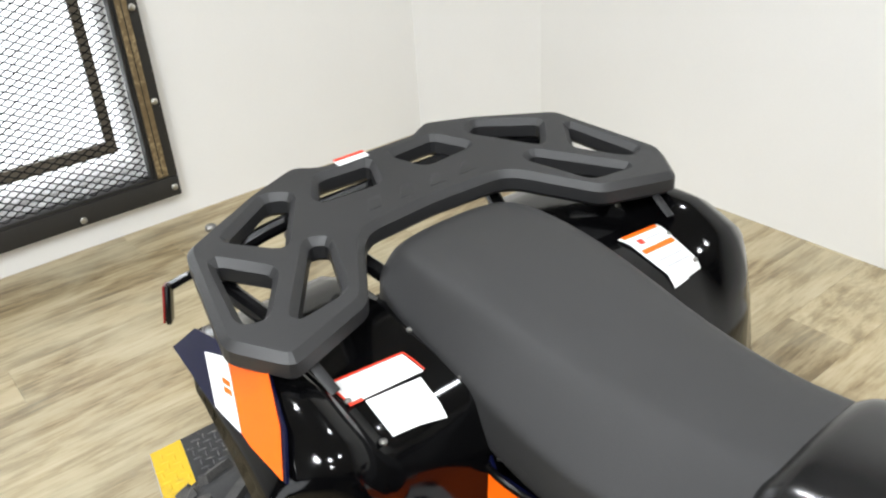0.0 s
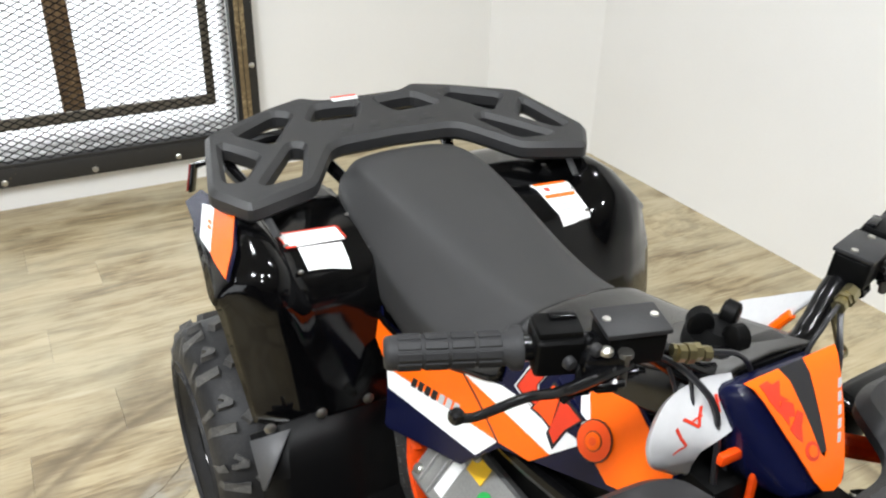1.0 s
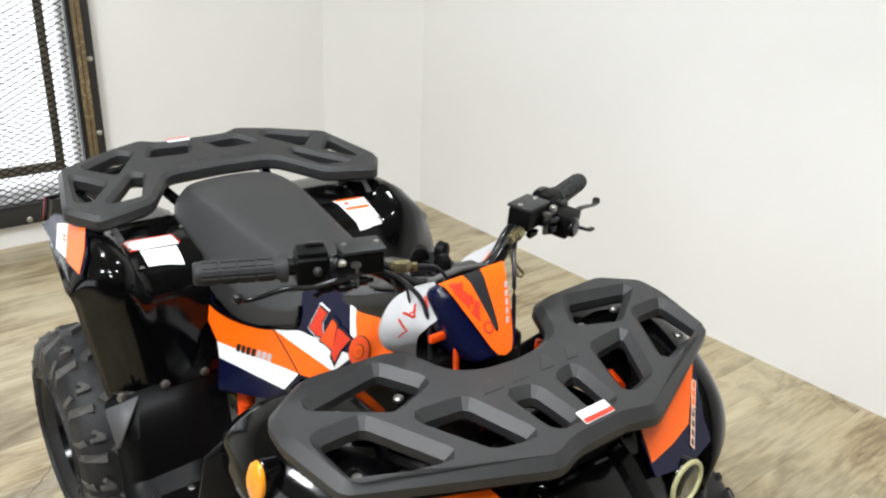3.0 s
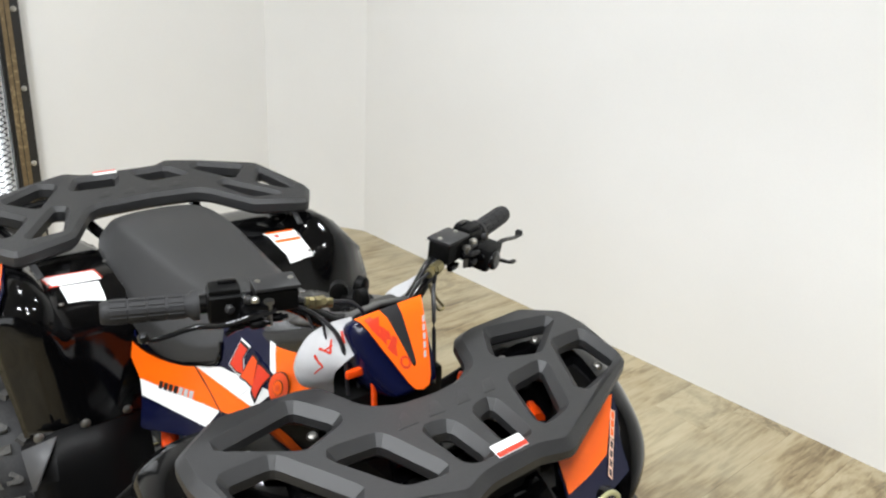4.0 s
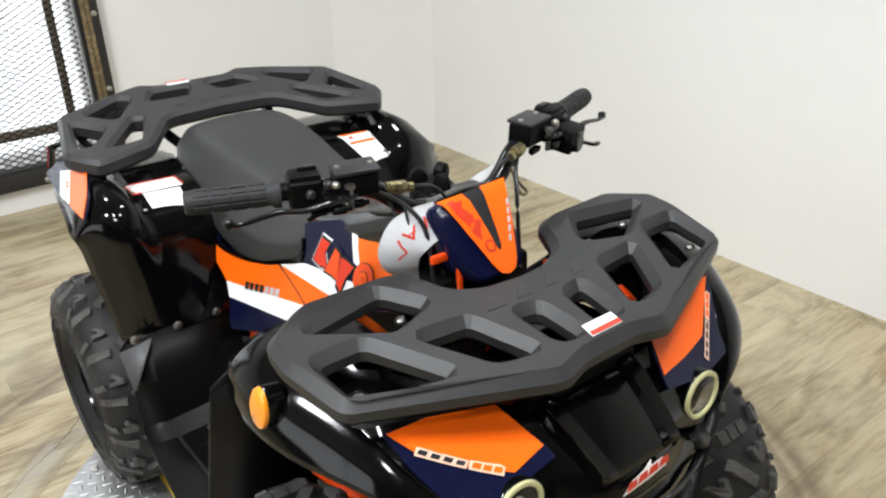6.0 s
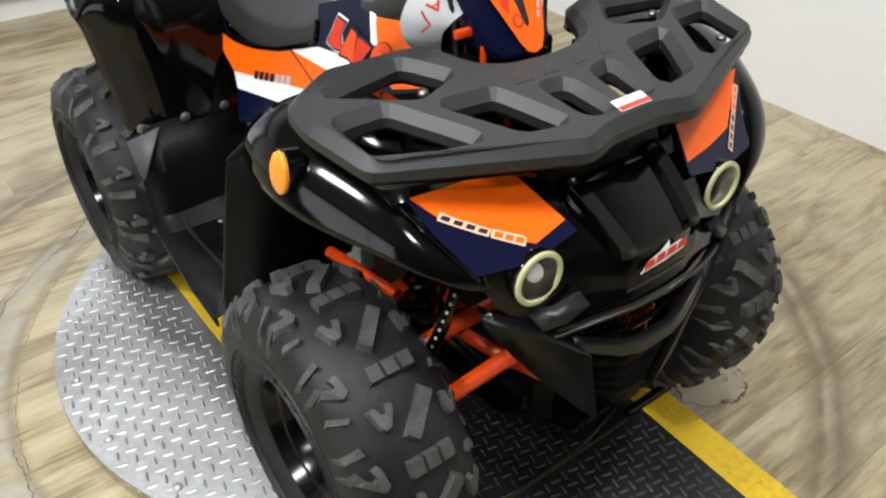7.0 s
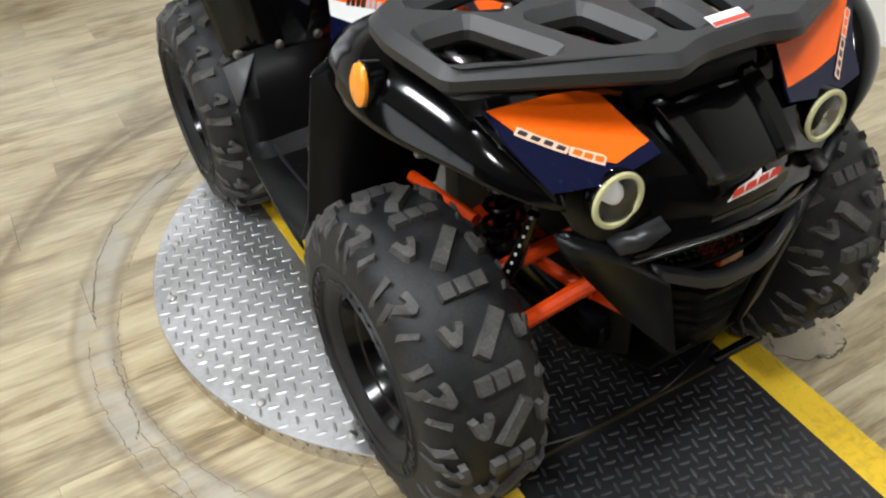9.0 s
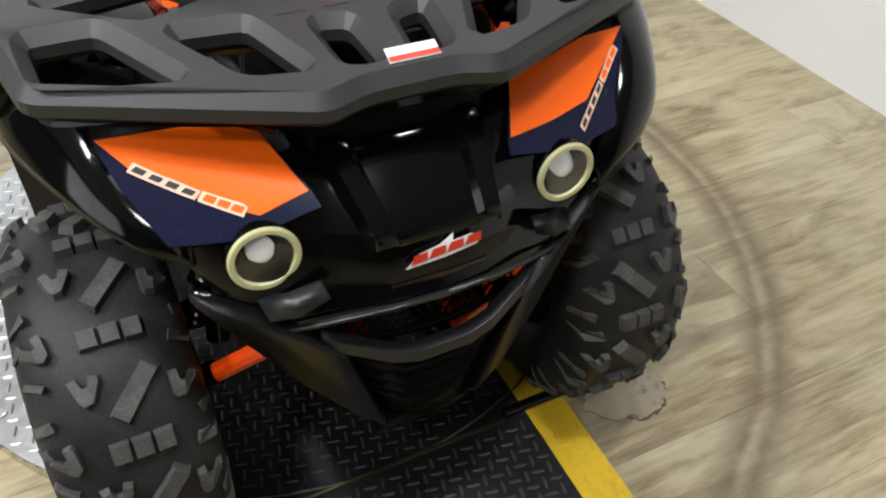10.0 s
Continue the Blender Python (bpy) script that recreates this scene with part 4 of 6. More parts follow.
def build_side_panels():
    for s in (-1, 1):
        surf = side_surface(s)
        under = [(0.13, 0.69), (0.122, 0.655), (0.088, 0.598), (0.041, 0.574), (0.006, 0.495), (-0.17, 0.556), (-0.225, 0.62), (-0.395, 0.685), (-0.465, 0.712), (-0.458, 0.752), (-0.385, 0.782), (-0.297, 0.792), (-0.183, 0.752), (-0.198, 0.695), (-0.126, 0.668), (0.0, 0.636), (0.085, 0.634), (0.107, 0.662)]
        panel = apart("side_panel", decal(under, surf, -0.003, 0.003, 1), NAVY, "painted bodywork panel in orange, white and navy", smooth=20)
        for name, mat, poly in LOW_FIELDS + HIGH_FIELDS:
            part(name, decal(poly, surf, 0.0014 if name == "white_edge" else 0.0006, 0.0012, 1), mat, panel, smooth=20)
        # the seam across the panel
        part("seam", tube([surf(*q)[0] + surf(*q)[1] * 0.0018 for q in ((-0.128, 0.665), (-0.175, 0.648), (-0.224, 0.626))], 0.0014, 6, 3), BLACKPRINT, panel)
        trim = [(0.135, 0.70), (0.12, 0.66), (0.098, 0.637), (0.06, 0.631), (0.0, 0.636), (-0.07, 0.651), (-0.126, 0.67), (-0.188, 0.695), (-0.19, 0.73)]
        part("seat_trim", tube([surf(*q)[0] + surf(*q)[1] * 0.002 for q in trim], 0.0045, 8, 5), GLOSS, panel, "black trim along the seat")
        # emblem as plain slanted shapes in its colours: dark outlines under red and orange blocks, a ring last
        cy, cz = -0.302, 0.727

        def emblem(loop, mat, lift, holes=()):
            part("emblem", decal([(cy - a, cz + 0.16 * a + b) for a, b in loop], surf, lift, 0.0008, 0), mat, panel, smooth=20)

        blocks = (([(-0.074, -0.006), (-0.06, 0.03), (-0.038, 0.024), (-0.046, 0.008), (-0.036, -0.014), (-0.054, -0.014)], RED), ([(-0.04, -0.02), (-0.022, 0.018), (-0.008, 0.012), (-0.006, -0.028), (-0.024, -0.022)], REDORANGE), ([(-0.004, 0.008), (0.008, 0.006), (0.03, -0.002), (0.014, -0.022), (0.006, -0.044), (-0.006, -0.034)], RED))
        for k, (loop, mat) in enumerate(blocks):
            ca, cb = sum(p[0] for p in loop) / len(loop), sum(p[1] for p in loop) / len(loop)
            emblem([(ca + (a - ca) * 1.28, cb + (b - cb) * 1.28) for a, b in loop], WHITE if k == 0 else NAVY, 0.0023 + 0.0002 * k)
            emblem([(ca + (a - ca) * 1.16, cb + (b - cb) * 1.16) for a, b in loop], BLACKPRINT, 0.0032)
            emblem(loop, mat, 0.004)
        for r0, mat, lift in ((0.0245, BLACKPRINT, 0.0036), (0.023, REDORANGE, 0.0044), (0.0115, BLACKPRINT, 0.005), (0.0105, ORANGE, 0.0056), (0.005, REDORANGE, 0.0064)):
            emblem([(0.056 + r0 * math.cos(q), -0.014 + r0 * math.sin(q)) for q in np.linspace(0, 2 * math.pi, 18, endpoint=False)], mat, lift)
        emblem([(-0.04, -0.055), (-0.012, -0.03), (-0.022, -0.02)], WHITE, 0.0022)
        # small lettering-like bars on the orange
        for k in range(7):
            y = -0.028 - 0.0165 * k
            z = 0.594 + 0.0038 * k
            mat = BLACKPRINT if k < 4 else GREYPRINT
            part("sticker_bar", decal([(y, z - 0.008), (y - 0.0115, z - 0.0055), (y - 0.0125, z + 0.0085), (y - 0.001, z + 0.006)], surf, 0.0022, 0.0006, 0), mat, panel, smooth=20)


build_side_panels()


# rear fenders
def rear_fender_point(s, u, v):
    """u: 0 at the tail, 1 at the lower front edge; v: 0 inside, 1 at the outer edge."""
    path = [(0.475, 0.672), (0.46, 0.705), (0.40, 0.728), (0.30, 0.738), (0.20, 0.732), (0.125, 0.714), (0.102, 0.668), (0.089, 0.60), (0.08, 0.545), (0.072, 0.48)]
    if s > 0:
        path[4:7] = [(0.195, 0.727), (0.138, 0.700), (0.112, 0.655)]
    k = np.linspace(0, 1, len(path))
    y, z = float(np.interp(u, k, [p[0] for p in path])), float(np.interp(u, k, [p[1] for p in path]))
    ridge = float(np.interp(u, [0, 0.1, 0.2, 0.45, 0.6, 0.75, 1.0], [0.0, 0.0, 0.006, 0.03, 0.03, 0.012, 0.004]))
    x = float(np.interp(v, [0, 0.2, 0.52, 0.62, 0.74, 0.86, 1.0], [0.13, 0.17, 0.268, 0.288, 0.319, 0.351, 0.385])) - 0.03 * max(0.0, v - 0.52) * float(np.interp(u, [0, 0.12, 0.3, 0.5], [6, 5, 1.4, 0]))
    x -= (0.034 if s < 0 else 0.008) * max(0.0, v - 0.4) / 0.6 * float(np.interp(u, [0.55, 1.0], [0, 1]))
    lift = float(np.interp(v, [0, 0.52, 0.62, 0.74, 0.86, 1.0], [0, 0, 0.75, 1.0, 0.3, -1.25])) * ridge
    push = float(np.interp(u, [0, 0.5, 0.65, 1.0], [0, 0, 1, 1]))
    sweep = float(np.interp(v, [0, 0.52, 0.74, 1.0], [0, 0, 0.3, 1.0])) * 0.05 * float(np.interp(u, [0, 0.55, 0.75, 1.0], [0, 0.2, 1.0, 1.0]))
    if s > 0:
        x += (0.024 + 0.022 * float(np.interp(u, [0.5, 0.75], [0, 1]))) * max(0.0, v - 0.5) / 0.5
    return Vector((s * x, y - lift * push * 0.8 + sweep, z + lift * (1 - push * 0.7)))


def build_rear_fenders():
    for s in (-1, 1):
        rows = [[rear_fender_point(s, u, v) for v in np.linspace(0, 1, 20)] for u in np.linspace(0, 1, 34)]
        fender = apart("rear_fender", sheet(rows if s < 0 else [r[::-1] for r in rows]), GLOSS, "gloss black plastic wheel arch", solid=0.004, smooth=50)
        # inner side below the seat
        rows = [[Vector((s * x, y, z)) for x, z in ((0.128, zt), (0.126, zt - 0.06), (0.135, 0.60), (0.15, 0.50))] for y, zt in ((0.46, 0.70), (0.35, 0.735), (0.2, 0.728), (0.12, 0.69), (0.08, 0.55))]
        apart("inner_fender", sheet(rows), GLOSS, solid=0.004, smooth=50)
        # labels on the inner deck
        def deck(x, y):
            u = float(np.interp(-y, [-0.475, -0.46, -0.40, -0.30, *((-0.20, -0.125, -0.102) if s < 0 else (-0.195, -0.138, -0.112))], np.linspace(0, 6 / 9, 7)))
            v = float(np.interp(x, [0.13, 0.17, 0.268], [0, 0.2, 0.52]))
            p = rear_fender_point(s, u, v)
            return p, Vector((0, -0.15 if y > 0.13 else -0.6, 1)).normalized()

        if s < 0:
            spots = [(PAPER, [(0.266, 0.22), (0.262, 0.182), (0.172, 0.176), (0.176, 0.21)], "white warning label with a red edge"), (PAPER, [(0.247, 0.178), (0.25, 0.128), (0.186, 0.121), (0.18, 0.171)], "blank white label")]
            strips = [(RED, [(0.268, 0.2225), (0.268, 0.2195), (0.174, 0.2085), (0.174, 0.2115)]), (RED, [(0.264, 0.184), (0.264, 0.18), (0.248, 0.179), (0.248, 0.183)]), (RED, [(0.2685, 0.221), (0.264, 0.182), (0.2615, 0.182), (0.266, 0.221)]), (RED, [(0.1745, 0.21), (0.171, 0.177), (0.169, 0.177), (0.1725, 0.21)])]
        else:
            spots = [(PAPER, [(0.19, 0.213), (0.262, 0.205), (0.265, 0.131), (0.206, 0.129)], "white warning label with orange bands")]
            strips = [(ORANGE, [(0.195, 0.2125), (0.257, 0.206), (0.2575, 0.2), (0.1955, 0.206)]), (ORANGE, [(0.2, 0.181), (0.26, 0.178), (0.26, 0.171), (0.2, 0.174)]), (RED, [(0.206, 0.196), (0.216, 0.195), (0.217, 0.187), (0.208, 0.188)]), (GREYPRINT, [(0.222, 0.193), (0.252, 0.191), (0.252, 0.1885), (0.222, 0.1905)]), (GREYPRINT, [(0.21, 0.16), (0.258, 0.158), (0.258, 0.1555), (0.21, 0.1575)]), (GREYPRINT, [(0.212, 0.149), (0.26, 0.147), (0.26, 0.1445), (0.212, 0.1465)])]
        for mat, poly, text in spots:
            part("label", decal(poly, deck, 0.003 if s < 0 else 0.0048, 0.0008, 2 if s < 0 else 4), mat, fender, text, smooth=20)
        for mat, poly in strips:
            part("label_print", decal(poly, deck, 0.0042 if s < 0 else 0.006, 0.0005, 1), mat, fender, smooth=20)
        # rivets along the arch and bolts on its lower edge
        for u, v in ((0.36, 0.5), (0.46, 0.5), (0.55, 0.5), (0.4, 0.06), (0.52, 0.06), (0.6, 0.06), (0.66, 0.05), (0.72, 0.04)):
            p = rear_fender_point(s, u, v)
            apart("rivet", turned(lathe([(0, 0.0045), (0.002, 0.0045), (0.0035, 0.0025), (0.0037, 0.0004)], 10, "Z"), Matrix.Translation(p + Vector((0, -0.002, 0.002)))), DULLSTEEL)
        for x, z in ((0.342, 0.503), (0.262, 0.502), (0.185, 0.503)):
            apart("fender_bolt", turned(lathe([(0, 0.009), (0.003, 0.009), (0.006, 0.005), (0.0065, 0.0005)], 12, "Y"), pose(s * x, 0.078 - 0.006, z, 0, 0, 180)), DULLSTEEL)
        # pale strap under the rack
        apart("rack_strap", tube([(s * 0.272, 0.19, 0.748), (s * 0.278, 0.23, 0.772), (s * 0.282, 0.265, 0.782)], 0.0065, 6, 3, 0.3), GREYP, "grey rack bracket")
        # painted shoulder: navy, white and orange fields

        def shoulder(a, b):
            p, q, r = Vector((0.353 if s < 0 else 0.335, 0.392, 0.735 if s < 0 else 0.725)), Vector((0.318, 0.229, 0.776)), Vector((0.366, 0.15, 0.722))
            at = p + (q - p) * a + (r - p) * b
            n = (r - p).cross(q - p).normalized()
            n = n if n.x > 0 else -n
            return Vector((s * at.x, at.y, at.z)), Vector((s * n.x, n.y, n.z))

        if s > 0:
            continue
        base = apart("shoulder_panel", decal([(-0.1, 0.0), (0.45, -0.28), (1.0, -0.06), (0.56, 0.53), (0.06, 1.02), (-0.14, 0.5)], shoulder, -0.002, 0.004, 2), NAVY, "painted shoulder panel in navy, white and orange", smooth=20)
        part("orange_field", decal([(0.6, -0.04), (1.0, -0.04), (0.54, 0.52), (0.06, 1.0), (-0.02, 0.8), (-0.01, 0.7)], shoulder, 0.0026, 0.001, 1), ORANGE, base, smooth=20)
        part("white_stripe", decal([(0.59, -0.04), (-0.02, 0.7), (-0.08, 0.58), (-0.1, 0.52), (0.34, -0.04)], shoulder, 0.0026, 0.001, 1), WHITE, base, smooth=20)
        for k in range(2):
            t0, t1 = 0.3 + 0.16 * k, 0.41 + 0.16 * k
            part("sticker_bar", decal([(0.45 - 0.45 * t0, 0.02 + 0.55 * t0), (0.5 - 0.45 * t0, 0.05 + 0.55 * t0), (0.5 - 0.45 * t1, 0.05 + 0.55 * t1), (0.45 - 0.45 * t1, 0.02 + 0.55 * t1)], shoulder, 0.0038, 0.0006, 0), ORANGE, base, smooth=20)
    # tail reflector on its bracket
    apart("reflector_bracket", tube([(-0.25, 0.46, 0.772), (-0.28, 0.5, 0.76), (-0.318, 0.505, 0.752)], 0.006, 8), BLACKSTEEL)
    tail = apart("tail_reflector", turned(box(-0.012, 0.012, -0.003, 0.004, -0.026, 0.026, 0.003), pose(-0.322, 0.5, 0.733, 8, 14, 60)), BLACKSTEEL, "black backed tail reflector with a red lens")
    part("reflector_lens", turned(box(-0.011, 0.011, 0.0045, 0.0075, -0.024, 0.024, 0.001), pose(-0.322, 0.5, 0.733, 8, 14, 60)), REDLENS, tail, "red lens")


build_rear_fenders()


# foot wells
def build_foot_wells():
    for s in (-1, 1):
        tread_rows = [
            [(0.15, 0.078, 0.503), (0.25, 0.078, 0.503), (0.317, 0.073, 0.504), (0.366, 0.1, 0.478)],
            [(0.15, 0.052, 0.42), (0.25, 0.05, 0.42), (0.325, 0.047, 0.42), (0.367, 0.051, 0.424)],
            [(0.15, 0.032, 0.345), (0.25, 0.031, 0.342), (0.325, 0.03, 0.338), (0.368, 0.043, 0.336)],
            [(0.15, 0.0, 0.32), (0.25, 0.0, 0.316), (0.323, 0.0, 0.316), (0.372, 0.0, 0.322)],
            [(0.15, -0.14, 0.312), (0.25, -0.14, 0.308), (0.32, -0.14, 0.308), (0.381, -0.13, 0.312)],
        ]
        rise_rows = [
            [(0.15, -0.24, 0.322), (0.25, -0.245, 0.316), (0.322, -0.25, 0.312), (0.385, -0.255, 0.312)],
            [(0.15, -0.30, 0.37), (0.25, -0.30, 0.37), (0.335, -0.295, 0.37), (0.376, -0.29, 0.38)],
            [(0.15, -0.36, 0.52), (0.25, -0.36, 0.52), (0.335, -0.35, 0.53), (0.374, -0.345, 0.54)],
            [(0.15, -0.41, 0.66), (0.25, -0.41, 0.68), (0.335, -0.405, 0.70), (0.374, -0.40, 0.672)],
        ]
        well = apart("foot_well", sheet([[(s * x, y, z) for x, y, z in row] for row in tread_rows + rise_rows]), FOOT, "dark grey plastic foot well", solid=0.005, smooth=14)
        # turned-down outer lip and the grey gusset plate
        part("skirt", sheet([[(s * 0.368, 0.043, 0.336), (s * 0.372, 0.0, 0.322), (s * 0.381, -0.13, 0.312), (s * 0.385, -0.255, 0.312)], [(s * 0.366, 0.043, 0.318), (s * 0.37, 0.0, 0.302), (s * 0.379, -0.13, 0.292), (s * 0.383, -0.255, 0.29)]]), FOOT, well, solid=0.004, smooth=20)
        part("gusset", sheet([[(s * 0.317, 0.055, 0.505), (s * 0.37, 0.084, 0.48)], [(s * 0.366, 0.034, 0.424), (s * 0.37, 0.036, 0.424)]]), GUSSET, well, "plastic gusset with its sheen put into the grey", solid=0.005, smooth=20)
        # groove between the ledge and the floor, pressed slots, ribs and bolts
        part("groove", tube([(s * 0.322, 0.02, 0.331), (s * 0.32, -0.02, 0.3175), (s * 0.316, -0.14, 0.3105), (s * 0.314, -0.22, 0.314)], 0.0035, 6, 3), BLACKPRINT, well)
        part("groove", tube([(s * 0.31, 0.008, 0.322), (s * 0.18, 0.012, 0.326)], 0.003, 6, 1), BLACKPRINT, well)
        for k in range(5):
            y = -0.052 - 0.038 * k
            part("foot_rib", box(s * (0.255 if k % 2 else 0.235), s * 0.302, y - 0.004, y + 0.004, 0.309, 0.318 + 0.002 * (k % 2), 0.0025), FOOT, well)
        part("slot", turned(box(-0.009, 0.009, -0.022, 0.022, -0.001, 0.0012, 0.0008), pose(s * 0.215, -0.03, 0.3185, 0, 0, s * 12)), BLACKPRINT, well)
        for x, y in ((0.262, -0.014), (0.205, -0.002), (0.235, -0.225), (0.3, -0.225)):
            part("well_bolt", turned(lathe([(0, 0.008), (0.003, 0.008), (0.0055, 0.005), (0.006, 0.0005)], 10, "Z"), pose(s * x, y, 0.319)), DULLSTEEL, well)


build_foot_wells()


BUMPER = plain("bumper_plastic", (0.003, 0.003, 0.0033), 0.36, wear=0.15, fine=400, bump=0.2, spec=0.2)


SATIN = plain("satin_grey_plastic", (0.011, 0.011, 0.012), 0.34, wear=0.15, fine=300, bump=0.15, spec=0.45)


# front fenders and face
def build_front_fenders():
    for s in (-1, 1):
        crown_rows = [
            [(0.17, -0.415, 0.725), (0.25, -0.420, 0.738), (0.300, -0.415, 0.735), (0.340, -0.405, 0.718), (0.366, -0.400, 0.692), (0.372, -0.398, 0.655)],
            [(0.17, -0.460, 0.727), (0.26, -0.462, 0.742), (0.310, -0.462, 0.740), (0.352, -0.456, 0.724), (0.379, -0.455, 0.698), (0.384, -0.455, 0.660)],
            [(0.17, -0.520, 0.725), (0.26, -0.525, 0.738), (0.312, -0.525, 0.737), (0.354, -0.522, 0.721), (0.382, -0.520, 0.694), (0.386, -0.520, 0.655)],
            [(0.17, -0.580, 0.710), (0.25, -0.585, 0.722), (0.300, -0.588, 0.724), (0.347, -0.592, 0.710), (0.369, -0.592, 0.673), (0.369, -0.586, 0.643)],
        ]
        nose_rows = [
            [(0.17, -0.620, 0.690), (0.25, -0.622, 0.700), (0.284, -0.632, 0.716), (0.325, -0.649, 0.702), (0.345, -0.657, 0.662), (0.343, -0.650, 0.632)],
            [(0.16, -0.645, 0.660), (0.25, -0.652, 0.670), (0.278, -0.668, 0.696), (0.303, -0.692, 0.681), (0.317, -0.704, 0.642), (0.314, -0.697, 0.614)],
            [(0.15, -0.672, 0.630), (0.225, -0.684, 0.635), (0.257, -0.702, 0.666), (0.277, -0.724, 0.653), (0.287, -0.733, 0.620), (0.282, -0.726, 0.600)],
            [(0.14, -0.690, 0.595), (0.2, -0.705, 0.600), (0.233, -0.727, 0.635), (0.248, -0.743, 0.624), (0.254, -0.748, 0.600), (0.247, -0.740, 0.588)],
        ]
        if s > 0:
            nose_rows[2:] = [
                [(0.15, -0.672, 0.630), (0.225, -0.684, 0.635), (0.252, -0.702, 0.665), (0.264, -0.724, 0.651), (0.268, -0.731, 0.619), (0.262, -0.724, 0.600)],
                [(0.14, -0.690, 0.595), (0.2, -0.705, 0.600), (0.228, -0.727, 0.632), (0.238, -0.743, 0.620), (0.241, -0.748, 0.596), (0.234, -0.740, 0.584)],
                [(0.14, -0.700, 0.570), (0.19, -0.714, 0.572), (0.214, -0.735, 0.588), (0.221, -0.746, 0.581), (0.223, -0.748, 0.568), (0.218, -0.742, 0.560)],
            ]
        rows = []
        for k, row in enumerate(crown_rows + nose_rows):
            out = []
            for j, (x, y, z) in enumerate(row):
                w = j / 5  # the outer edge moves most
                if s < 0:
                    x, z = x - (0.026 if k > 2 else 0.02) * w, z + (0.016 if k > 3 else 0.006) * w
                else:
                    x, y, z = x + (0.018 if k in (2, 3) else 0.002) * w, y - (0.022 if 3 < k < 7 else 0.008) * w, z + (0.02 if k in (2, 3) else 0.0) * w
                out.append((x, y, z))
            if s < 0:
                # the flank slopes evenly out to its lip
                flat = (0, 0.1, 0.35, 0.7, 0.85, 0.85, 0.7, 0.4)[k]
                a, b = Vector(out[1]), Vector(out[5])
                for j, lift in ((2, 0.009), (3, 0.011), (4, 0.008)):
                    out[j] = tuple(Vector(out[j]).lerp(a.lerp(b, (j - 1) / 4) + Vector((0.5, -0.3, 0.8)) * lift, flat))
            rows.append(out)
        fender = apart("front_fender", sheet([[(s * x, y, z) for x, y, z in r] for r in rows]), GLOSS, "gloss black plastic front wheel arch", rounds=2, solid=0.004, smooth=180)
        # mud guard behind the wheel
        rows = [[(0.376, -0.400, 0.668), (0.30, -0.43, 0.70), (0.2, -0.43, 0.70)], [(0.372, -0.345, 0.53), (0.30, -0.39, 0.54), (0.2, -0.40, 0.54)], [(0.376, -0.292, 0.38), (0.30, -0.33, 0.38), (0.2, -0.34, 0.38)], [(0.378, -0.285, 0.32), (0.30, -0.31, 0.32), (0.2, -0.32, 0.32)]]
        apart("mud_guard", sheet([[(s * x, y, z) for x, y, z in r] for r in rows]), MATT, solid=0.004, smooth=40)
        # amber side reflector on a black base
        face = Vector((s * 0.98, -0.1, 0.12)).normalized()
        m = Matrix.Translation((-0.356, -0.522, 0.706) if s < 0 else (0.376, -0.53, 0.705)) @ face.to_track_quat("Z", "Y").to_matrix().to_4x4() @ Matrix.Diagonal((0.82, 1.3, 1, 1))
        base = apart("side_reflector", turned(lathe([(-0.02, 0.02), (0.0025, 0.0225), (0.004, 0.0215)], 24, "Z"), m), BLACKSTEEL, "oval amber side reflector on a black base")
        part("reflector_lens", turned(lathe([(0.0042, 0.0212), (0.008, 0.0205), (0.0105, 0.017), (0.011, 0.0005)], 24, "Z"), m), AMBER, base, "amber lens")


build_front_fenders()


